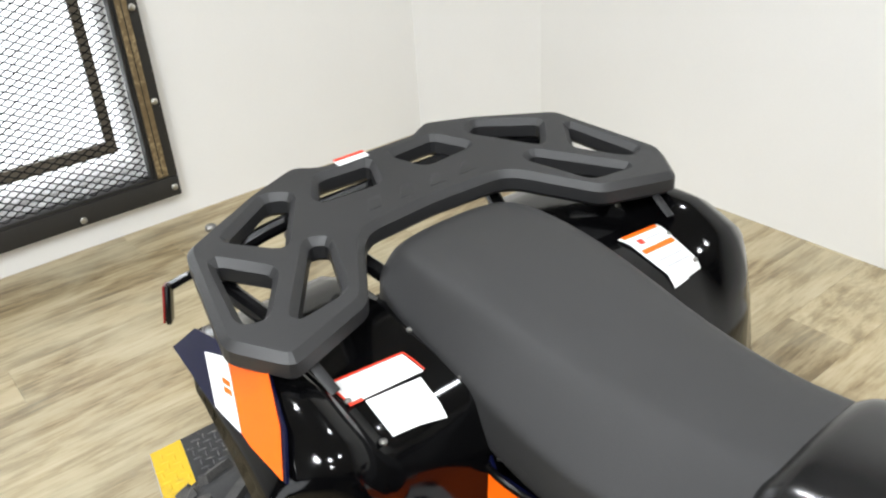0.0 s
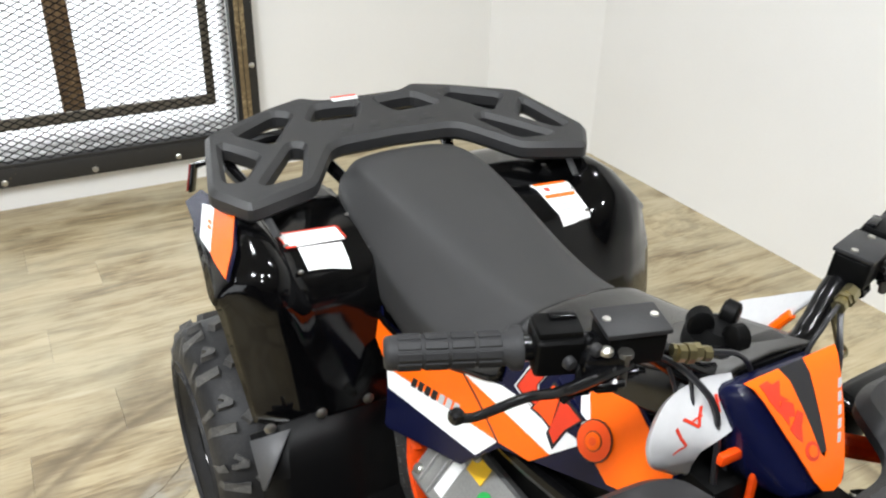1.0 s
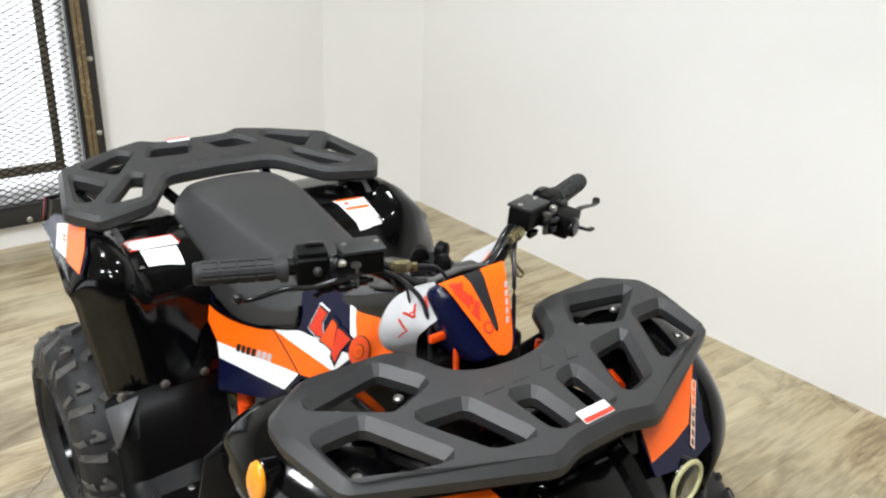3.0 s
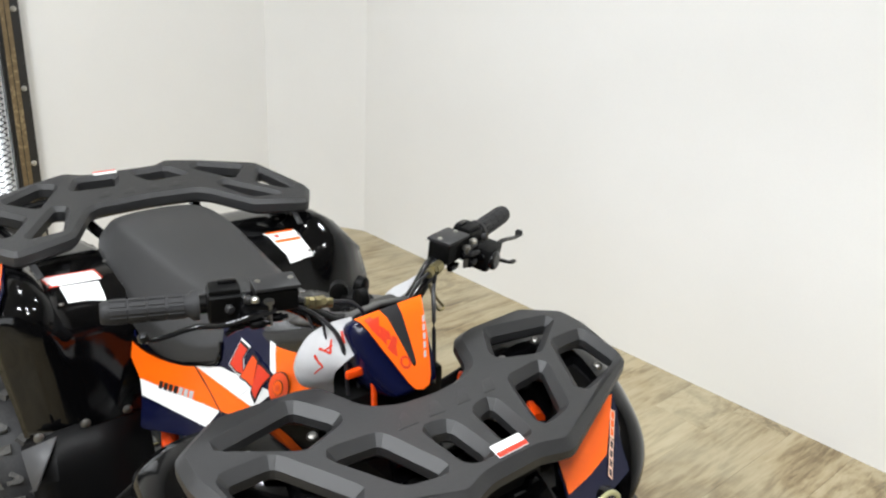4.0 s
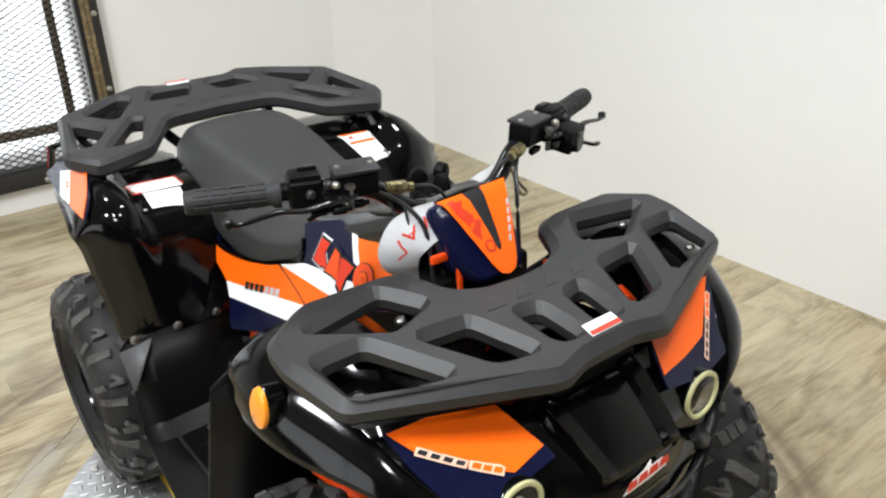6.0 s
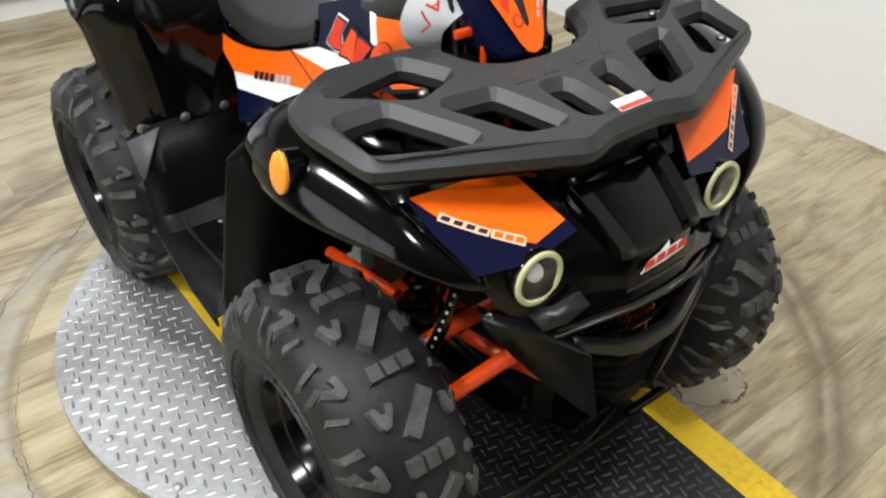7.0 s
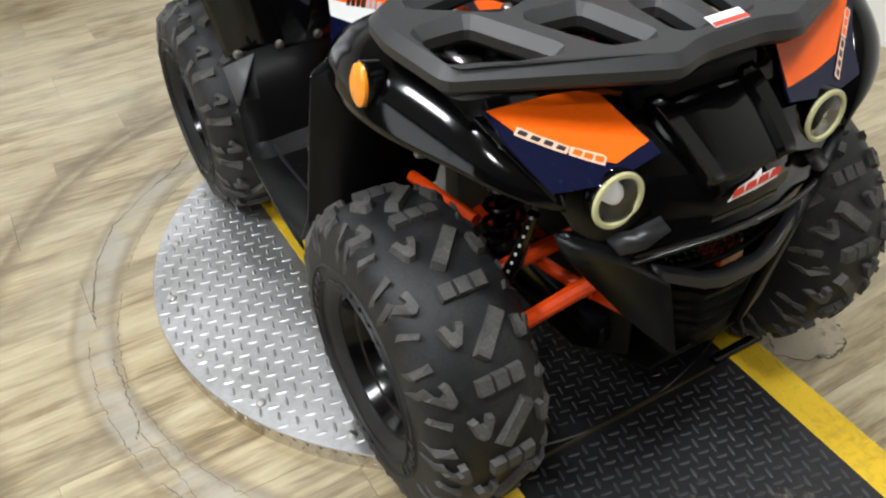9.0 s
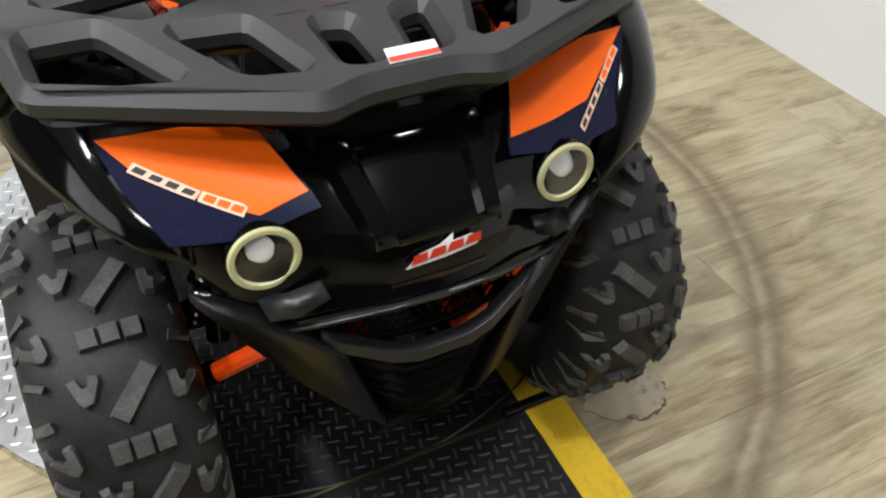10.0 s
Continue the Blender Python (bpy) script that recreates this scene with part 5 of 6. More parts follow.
def cowl_rows():
    upper = [
        [(0, -0.590, 0.715), (0.085, -0.590, 0.715), (0.118, -0.652, 0.698), (0.165, -0.660, 0.692), (0.225, -0.654, 0.694), (0.285, -0.646, 0.698)],
        [(0, -0.640, 0.690), (0.084, -0.640, 0.690), (0.110, -0.698, 0.673), (0.16, -0.694, 0.673), (0.22, -0.688, 0.673), (0.272, -0.684, 0.674)],
        [(0, -0.715, 0.660), (0.082, -0.712, 0.658), (0.106, -0.729, 0.645), (0.165, -0.722, 0.645), (0.215, -0.716, 0.645), (0.255, -0.710, 0.648)],
        [(0, -0.782, 0.622), (0.072, -0.774, 0.618), (0.104, -0.752, 0.612), (0.17, -0.742, 0.628), (0.21, -0.735, 0.625), (0.238, -0.733, 0.622)],
        [(0, -0.797, 0.600), (0.06, -0.788, 0.598), (0.108, -0.76, 0.590), (0.172, -0.750, 0.60), (0.205, -0.744, 0.60), (0.224, -0.742, 0.595)],
    ]
    lower = [
        [(0, -0.803, 0.574), (0.054, -0.797, 0.572), (0.112, -0.768, 0.565), (0.168, -0.758, 0.568), (0.198, -0.75, 0.57), (0.212, -0.747, 0.568)],
        [(0, -0.800, 0.556), (0.052, -0.797, 0.555), (0.115, -0.776, 0.550), (0.164, -0.762, 0.550), (0.2, -0.751, 0.562), (0.225, -0.741, 0.58)],
        [(0, -0.808, 0.546), (0.050, -0.805, 0.545), (0.113, -0.785, 0.539), (0.162, -0.769, 0.537), (0.203, -0.757, 0.553), (0.236, -0.743, 0.578)],
        [(0, -0.809, 0.538), (0.050, -0.806, 0.537), (0.112, -0.787, 0.531), (0.160, -0.771, 0.528), (0.202, -0.757, 0.545), (0.235, -0.742, 0.572)],
        [(0, -0.780, 0.540), (0.048, -0.778, 0.539), (0.108, -0.765, 0.533), (0.156, -0.75, 0.530), (0.198, -0.735, 0.547), (0.23, -0.725, 0.577)],
    ]
    half = upper + lower
    return [[(-x, y, z) for x, y, z in reversed(r[1:])] + r for r in half]


def build_face():
    apart("front_cowl", sheet(cowl_rows()), GLOSS, "gloss black front cowl", solid=0.004, smooth=24)
    for s in (-1, 1):
        def front(a, b):
            """a along from the outer tip to the inner corner, b down."""
            tip, top, low, out = Vector((0.278 if s < 0 else 0.292, -0.66, 0.71)), Vector((0.142, -0.668, 0.702)), Vector((0.11, -0.736, 0.655)), Vector((0.245, -0.738, 0.638))
            p = (tip * (1 - a) + top * a) * (1 - b) + (out * (1 - a) + low * a) * b
            n = (low - tip).cross(top - out).normalized()
            n = n if n.y < 0 else -n
            return Vector((s * p.x, p.y, p.z)), Vector((s * n.x, n.y, n.z))

        panel = apart("brow_panel", decal([(-0.02, -0.02), (1, -0.02), (1.02, 1.0), (1.0, 1.22), (0.45, 1.22), (0.0, 1.02), (-0.04, 0.45)], front, -0.003, 0.004, 2), NAVY, "painted brow panel in orange and navy", smooth=20)
        part("orange_field", decal([(0.0, 0.0), (0.6, -0.02), (1.0, 0.02), (1.0, 1.0), *([(0.62, 0.86), (0.3, 0.7)] if s > 0 else [(0.62, 1.06), (0.4, 0.78), (0.1, 0.34)])], front, 0.0014, 0.001, 2), ORANGE, panel, smooth=20)

        def slot(t, u):
            """t along the sticker, u across it."""
            if s > 0:
                return 0.345 - 0.29 * t + 0.035 * u, 1.02 - 0.8 * t - 0.03 * u
            return 0.09 + 0.46 * t + 0.038 * u, 0.27 + 0.69 * t - 0.057 * u

        # a worn two-tone sticker as plain marks: dark ones with pale edges, then orange ones on a pale plate
        for k in range(4):
            t0, t1 = 0.03 + 0.14 * k, 0.125 + 0.14 * k
            low, high = -0.5, 0.4 - 0.05 * (k % 2)
            lean = 0.03
            part("sticker_edge", decal([slot(t0 - 0.03, low - 0.35), slot(t0 - 0.03 + lean, high + 0.35), slot(t1 + 0.03 + lean, high + 0.3), slot(t1 + 0.03, low - 0.35)], front, 0.0026, 0.0003, 0), STICKER, panel, smooth=20)
            part("sticker_bar", decal([slot(t0, low), slot(t0 + lean, high), slot(t1 + lean, high), slot(t1, low)], front, 0.0031, 0.0003, 0), BLACKPRINT, panel, smooth=20)
        part("sticker_edge", decal([slot(0.6, -0.85), slot(0.62, 0.75), slot(0.98, 0.95), slot(1.03, 0.6), slot(1.01, -0.9)], front, 0.0026, 0.0003, 1), STICKER, panel, smooth=20)
        for k in range(3):
            t0, t1 = 0.635 + 0.125 * k, 0.735 + 0.125 * k
            part("sticker_bar", decal([slot(t0, -0.5), slot(t0 + 0.02, 0.5), slot(t1 + 0.02, 0.55), slot(t1, -0.5)], front, 0.0031, 0.0003, 0), ORANGE, panel, smooth=20)
        # headlight
        aim = Vector((s * 0.02, -1.0, 0.04)).normalized()
        m = Matrix.Translation((s * 0.168 + 0.004, -0.749, 0.606)) @ aim.to_track_quat("Z", "Y").to_matrix().to_4x4() @ Matrix.Diagonal((0.98, 0.98, 0.95, 1))
        lamp_ob = apart("headlight", turned(lathe([(-0.02, 0.0385), (0.004, 0.0385), (0.0065, 0.0375), (0.007, 0.034)], 36, "Z", caps=False), m), GLOSS, "round headlight with a cream ring")
        part("lamp_ring", turned(lathe([(0.005, 0.0365), (0.010, 0.0365), (0.0112, 0.035), (0.0112, 0.0305), (0.009, 0.029), (0.005, 0.029)], 36, "Z", True), m), CREAM, lamp_ob, "cream halo ring")
        part("lamp_bowl", turned(lathe([(0.0065, 0.0292), (-0.004, 0.025), (-0.012, 0.016), (-0.014, 0.0006)], 28, "Z", caps=False), m), GLOSS, lamp_ob)
        part("projector", turned(lathe([(-0.013, 0.0165), (-0.004, 0.0165), (0.001, 0.013), (0.004, 0.007), (0.005, 0.0006)], 24, "Z"), m @ Matrix.Translation((0, 0.002, 0))), PROJECTOR, lamp_ob)
        lens = part("lens", turned(lathe([(0.008, 0.0295), (0.0115, 0.022), (0.0135, 0.012), (0.014, 0.0006)], 28, "Z"), m), LENS, lamp_ob)
        lens.visible_shadow = False
        bezel = [[(0.178, -0.753, 0.56), (0.172, -0.779, 0.545)], [(0.15, -0.768, 0.566), (0.145, -0.792, 0.553)], [(0.118, -0.779, 0.58), (0.116, -0.797, 0.57)]]
        # same plate on both sides; the far one is darkened in place of shade
        apart("lamp_bezel", sheet([[(s * x, y, z) for x, y, z in r] for r in bezel]), SATIN if s < 0 else BUMPER, "plate under the headlight, satin grey, darkened on the far side", solid=0.004, smooth=20)
        edge = [(0.166, -0.772, 0.528), (0.15, -0.781, 0.532), (0.116, -0.795, 0.541), (0.06, -0.812, 0.551), (0.0, -0.818, 0.554)]
        apart("cowl_edge", sheet([[(s * x, y, z), (s * x, y - 0.004, z - 0.002), (s * x, y - 0.004, z - 0.005)] for x, y, z in edge]), SATIN, "satin grey lower edge of the cowl", solid=0.002, smooth=20)
        # sculpted wing of the bumper: a broad flat plate from under the headlight down to the chin
        rows = [
            [(0.236, -0.738, 0.578), (0.238, -0.746, 0.572), (0.228, -0.74, 0.552)],
            [(0.2, -0.753, 0.562), (0.203, -0.765, 0.552), (0.193, -0.753, 0.5)],
            [(0.155, -0.77, 0.537), (0.158, -0.784, 0.524), (0.145, -0.772, 0.432)],
            [(0.118, -0.782, 0.506), (0.12, -0.797, 0.494), (0.09, -0.787, 0.365)],
            [(0.106, -0.785, 0.496), (0.106, -0.799, 0.482), (0.062, -0.79, 0.332)],
            [(0.098, -0.77, 0.488), (0.096, -0.778, 0.474), (0.055, -0.772, 0.332)],
        ]
        apart("bumper_wing", sheet([[(s * x, y, z) for x, y, z in r] for r in rows]), BUMPER, "matt black bumper wing", solid=0.006, smooth=18)
    # glossy middle panel of the cowl, with a broad raised rib down each side
    rows = []
    for y, z, w in ((-0.69, 0.678, 0.09), (-0.715, 0.668, 0.086), (-0.745, 0.65, 0.081), (-0.772, 0.632, 0.075), (-0.79, 0.619, 0.071), (-0.797, 0.609, 0.069)):
        half = [(0, 0.001), (w * 0.35, 0.001), (w * 0.62, 0.0), (w * 0.7, 0.008), (w * 0.93, 0.009), (w, -0.006)]
        rows.append([(-x, y - 0.5 * q, z + 0.85 * q) for x, q in reversed(half[1:])] + [(x, y - 0.5 * q, z + 0.85 * q) for x, q in half])
    apart("cowl_panel", sheet(rows), GLOSS, "gloss black ribbed nose panel", solid=0.003, smooth=25)
    # emblem on the nose as a plain shape
    def nose(x, z):
        x, z = x * 0.88 + 0.003, 0.58 + (z - 0.58) * 0.95 + 0.0125
        return Vector((x, float(np.interp(z, [0.55, 0.572, 0.6, 0.625], [-0.806, -0.804, -0.799, -0.787])), z)), Vector((0, -0.8, 0.6))

    badge = apart("nose_badge", decal([(-0.05, 0.5695), (0.0, 0.571), (0.04, 0.5755), (0.046, 0.584), (0.034, 0.5895), (0.01, 0.588), (0.012, 0.595), (-0.006, 0.588), (-0.032, 0.583)], nose, 0.003, 0.001, 1), PAPER, "small pale and red badge", smooth=20)
    for k in range(4):
        x, z = -0.033 + 0.0225 * k, 0.5765 + 0.0018 * k
        part("badge_bar", decal([(x - 0.0105, z - 0.0045), (x + 0.0105, z - 0.003), (x + 0.011, z + 0.007), (x - 0.005, z + 0.006)], nose, 0.0045, 0.0006, 0), RED, badge, smooth=20)
    # grille: a lattice of oblong cells before an orange frame tube
    def grille_z(x):
        return 0.512 + 1.1 * x * x

    grille = apart("grille", sheet([[(x, -0.79 + 0.9 * x * x, grille_z(x) - 0.036), (x, -0.79 + 0.9 * x * x, grille_z(x) - 0.03)] for x in np.linspace(-0.1, 0.1, 9)]), MATT, "black honeycomb grille", solid=0.006)
    comb, cell = bmesh.new(), 0.0125
    for row in range(6):
        for k in range(-9, 10):
            cx, cz = (k + 0.5 * (row % 2)) * cell, -0.03 + row * cell * 0.866
            if abs(cx) > 0.112:
                continue
            hexagon = [(cx + cell / 1.732 * math.sin(j * math.pi / 3), cz + cell / 1.732 * math.cos(j * math.pi / 3)) for j in range(4)]
            for (x0, z0), (x1, z1) in zip(hexagon, hexagon[1:]):
                if max(abs(x0), abs(x1)) < 0.115:
                    add(comb, tube([(x0, -0.782 + 0.9 * x0 * x0, grille_z(x0) + z0), (x1, -0.782 + 0.9 * x1 * x1, grille_z(x1) + z1)], 0.0017, 5, 1))
    part("honeycomb", comb, MATT, grille)
    # lip under the grille: a flat grey band in a shallow V
    path = [(-0.125, -0.787, 0.512), (-0.112, -0.794, 0.503), (-0.06, -0.812, 0.481), (-0.03, -0.817, 0.474), (0.03, -0.817, 0.474), (0.06, -0.812, 0.481), (0.112, -0.794, 0.503), (0.125, -0.787, 0.512)]
    apart("grille_lip", sheet([[(x, y + 0.012, z + 0.004), (x, y, z), (x, y - 0.002, z - 0.012), (x * 0.98, y + 0.008, z - 0.018)] for x, y, z in path]), SATIN, "dark grey lip under the grille", solid=0.003, smooth=20)
    apart("frame_tube", tube([(-0.1, -0.72, 0.53), (-0.06, -0.728, 0.51), (0.06, -0.728, 0.51), (0.1, -0.72, 0.53)], 0.009), ORANGE_STEEL, "orange steel frame tube")
    # ribbed chin
    rows = []
    for k, z in enumerate((0.466, 0.44, 0.436, 0.412, 0.408, 0.39, 0.386, 0.368, 0.364, 0.346, 0.33)):
        w = float(np.interp(z, [0.33, 0.40, 0.47], [0.058, 0.084, 0.102]))
        y = -0.806 + (0.007 if k % 2 else 0.0) + (0.47 - z) * 0.1
        rows.append([(-w, y + 0.018, z + 0.022), (-w * 0.42, y + 0.002, z), (0, y, z - 0.001), (w * 0.42, y + 0.002, z), (w, y + 0.018, z + 0.022)])
    apart("chin", sheet(rows), MATT, "ribbed black chin of the bumper", solid=0.006, smooth=15)
    apart("skid_plate", sheet([[(x, y, z) for x in (-0.05, 0.05)] for y, z in ((-0.79, 0.335), (-0.74, 0.25), (-0.65, 0.21), (-0.3, 0.2), (0.1, 0.2))]), MATT, "black skid plate", solid=0.004)


build_face()


def build_chassis():
    apart("engine", box(-0.12, 0.12, -0.26, 0.06, 0.26, 0.47, 0.03, 3), CAST, "grey cast engine block")
    for s in (-1, 1):
        apart("engine_cover", turned(lathe([(s * 0.12, 0.075), (s * 0.145, 0.072), (s * 0.155, 0.055), (s * 0.156, 0.0006)], 28, "X"), pose(0, -0.14, 0.37)), CAST, "round cast engine cover")
        apart("frame_rail", tube([(s * 0.1, 0.42, 0.52), (s * 0.135, 0.12, 0.5), (s * 0.14, -0.005, 0.475), (s * 0.13, -0.05, 0.33), (s * 0.1, -0.3, 0.24)], 0.014), ORANGE_STEEL, "orange steel frame rail")
        apart("frame_rail", tube([(s * 0.1, -0.3, 0.24), (s * 0.09, -0.6, 0.26), (s * 0.08, -0.70, 0.36), (s * 0.08, -0.69, 0.5)], 0.013), BLACKSTEEL, "black steel frame rail")
        apart("frame_rail", tube([(s * 0.09, 0.1, 0.56), (s * 0.1, -0.2, 0.58), (s * 0.09, -0.45, 0.62), (s * 0.1, -0.62, 0.64)], 0.014), BLACKSTEEL, "black steel frame rail")
        apart("frame_stay", tube([(s * 0.135, -0.0, 0.5), (s * 0.145, -0.02, 0.42), (s * 0.14, -0.045, 0.34)], 0.016, 10, 4, 0.5), ORANGE_STEEL, "orange steel stay")
        apart("frame_stay", tube([(s * 0.16, -0.46, 0.69), (s * 0.2, -0.53, 0.70), (s * 0.17, -0.62, 0.69)], 0.014), ORANGE_STEEL, "orange steel stay")
        # front suspension: two wishbones, knuckle and coil-over
        arms = (
            ("upper_wishbone", [((0.24, -0.395, 0.465), (0.23, -0.46, 0.464), (0.215, -0.535, 0.46)), ((0.10, -0.618, 0.444), (0.16, -0.607, 0.43), (0.225, -0.593, 0.411))]),
            ("lower_wishbone", [((0.15, -0.575, 0.398), (0.14, -0.63, 0.398), (0.125, -0.69, 0.396)), ((0.10, -0.715, 0.448), (0.15, -0.697, 0.425), (0.225, -0.667, 0.375))]),
        )
        for name, tubes in arms:
            arm = apart(name, tube([(s * x, y, z) for x, y, z in tubes[0]], 0.0095), ORANGE_STEEL, "orange steel wishbone")
            part("arm_tube", tube([(s * x, y, z) for x, y, z in tubes[1]], 0.012), ORANGE_STEEL, arm)
            part("arm_end", tube([(s * x, y, z) for x, y, z in ((tubes[1][2][0] - 0.004, *tubes[1][2][1:]), (tubes[1][2][0] + 0.01, tubes[1][2][1] + 0.003, tubes[1][2][2] - 0.006))], 0.017, 12, 1), BLACKSTEEL, arm)
        apart("arm_plate", sheet([[(s * 0.2, -0.5, 0.45), (s * 0.15, -0.5, 0.46)], [(s * 0.19, -0.56, 0.425), (s * 0.13, -0.585, 0.43)]]), ORANGE_STEEL, "orange steel gusset plate", solid=0.005)
        apart("arm_plate", sheet([[(s * 0.135, -0.672, 0.428), (s * 0.13, -0.69, 0.392)], [(s * 0.1, -0.725, 0.405), (s * 0.095, -0.735, 0.372)]]), ORANGE_STEEL, "orange steel bracket", solid=0.006)
        apart("shock_bolt", turned(lathe([(0, 0.011), (0.02, 0.011), (0.024, 0.006), (0.0245, 0.0005)], 12, "Z"), pose(s * 0.25, -0.45, 0.535)), STEEL)
        apart("bumper_mount", box(s * 0.05, s * 0.095, -0.745, -0.70, 0.4, 0.43, 0.004), ORANGE_STEEL)
        # assumed liner: black sheet added to hide the lit stripe and darken the arch
        apart("wheel_liner", sheet([[(s * 0.092, y, z) for z in (zl, 0.40, 0.56)] for y, zl in ((-0.28, 0.22), (-0.45, 0.215), (-0.62, 0.22), (-0.735, 0.3))]), MATT, "assumed black liner that darkens the inside of the wheel arch", solid=0.004)
        apart("front_mount", box(s * 0.075, s * 0.115, -0.70, -0.40, 0.3, 0.33, 0.005), BLACKSTEEL)
        apart("knuckle", box(s * 0.235, s * 0.262, FRONT_Y - 0.022, FRONT_Y + 0.022, 0.24, 0.40, 0.008), BLACKSTEEL)
        shock = apart("shock_absorber", tube([(s * 0.2, FRONT_Y - 0.02, 0.33), (s * 0.165, FRONT_Y, 0.6)], 0.016, 12, 1), BLACKSTEEL, "black coil-over shock absorber")
        coil = [Vector((s * 0.2, FRONT_Y - 0.02, 0.36)).lerp(Vector((s * 0.17, FRONT_Y, 0.56)), k / 84) + Vector((0.027 * math.cos(k * math.pi / 6), 0.027 * math.sin(k * math.pi / 6), 0)) for k in range(85)]
        part("coil_spring", tube(coil, 0.0048, 6, 0), BLACKSTEEL, shock)
        hose = [Vector((s * 0.2, -0.648, 0.535)), Vector((s * 0.208, -0.64, 0.49)), Vector((s * 0.222, -0.622, 0.425))]
        line = apart("hose_guard", tube(hose, 0.0085, 8), BLACKSTEEL, "black hose with pale dots")
        for k in range(8):
            p = hose[0].lerp(hose[2], k / 7) + Vector((-0.007 if s < 0 else 0.007, -0.006, 0.0))
            part("dot", turned(lathe([(-0.0022, 0.0004), (-0.0014, 0.0018), (0.0014, 0.0018), (0.0022, 0.0004)], 8, "Z"), Matrix.Translation(p)), PAPER, line)
        apart("tie_rod", tube([(s * 0.03, -0.5, 0.37), (s * 0.24, -0.5, 0.33)], 0.008, 8, 1), STEEL)
        apart("brake_hose", tube([(s * 0.24, FRONT_Y - 0.01, 0.35), (s * 0.2, -0.62, 0.43), (s * 0.14, -0.58, 0.56), (s * 0.1, -0.5, 0.68)], 0.004, 6), BLACKPRINT)
        apart("axle_stub", turned(lathe([(s * 0.05, 0.018), (s * 0.3, 0.018)], 12, "X"), pose(0, REAR_Y, GROUND + 0.232)), BLACKSTEEL)
    apart("swing_arm", box(-0.05, 0.05, 0.02, 0.38, 0.25, 0.31, 0.012), BLACKSTEEL)
    apart("inner_box", box(-0.12, 0.12, 0.0, 0.4, 0.5, 0.69, 0.02), MATT, "black plastic box under the seat")
    apart("inner_box", box(-0.085, 0.085, -0.42, 0.0, 0.48, 0.70, 0.02), MATT, "black plastic tank under the cover")
    apart("nose_box", box(-0.1, 0.1, -0.70, -0.45, 0.56, 0.70, 0.02), MATT)
    # cast cylinder head leaning inwards, with ribs, bolts and two stickers on its outer face
    m = pose(-0.122, -0.165, 0.5, 0, 40, 0)
    head = apart("cylinder_head", turned(box(0, 0.09, -0.13, 0.125, -0.08, 0.03, 0.012, 3), m), CAST, "grey cast cylinder head")
    for y, z0, z1 in ((0.095, -0.07, 0.02), (0.07, -0.072, -0.005), (-0.07, -0.06, 0.022), (-0.1, -0.05, 0.02)):
        part("cast_rib", turned(box(-0.006, 0.002, y - 0.003, y + 0.003, z0, z1, 0.002), m), CAST, head)
    part("cast_boss", turned(lathe([(0.004, 0.03), (-0.004, 0.03), (-0.007, 0.027), (-0.007, 0.0005)], 24, "X"), m @ Matrix.Translation((0, -0.035, -0.05))), CAST, head)
    for y, z in ((0.108, 0.012), (0.108, -0.06), (-0.118, 0.012), (0.03, 0.022)):
        part("head_bolt", turned(lathe([(0.0, 0.008), (-0.006, 0.008), (-0.008, 0.006), (-0.0082, 0.0005)], 12, "X"), m @ Matrix.Translation((0, y, z))), STEEL, head)
    part("sticker", turned(box(-0.0022, -0.001, -0.002, 0.036, -0.003, 0.024, 0.0), m), YELLOWTAPE, head, "yellow sticker")
    part("sticker", turned(lathe([(-0.001, 0.014), (-0.0022, 0.014), (-0.0023, 0.0005)], 20, "X"), m @ Matrix.Translation((-0.0002, -0.022, -0.014))), GREENTAPE, head, "green round sticker")
    part("sticker", turned(box(-0.0022, -0.001, 0.04, 0.062, -0.06, 0.0, 0.0), m), PAPER, head, "white label")
    apart("exhaust", tube([(0.13, -0.2, 0.4), (0.2, -0.05, 0.42), (0.16, 0.3, 0.5), (0.12, 0.46, 0.56)], [0.016, 0.016, 0.045, 0.045], 14), BLACKSTEEL)


build_chassis()


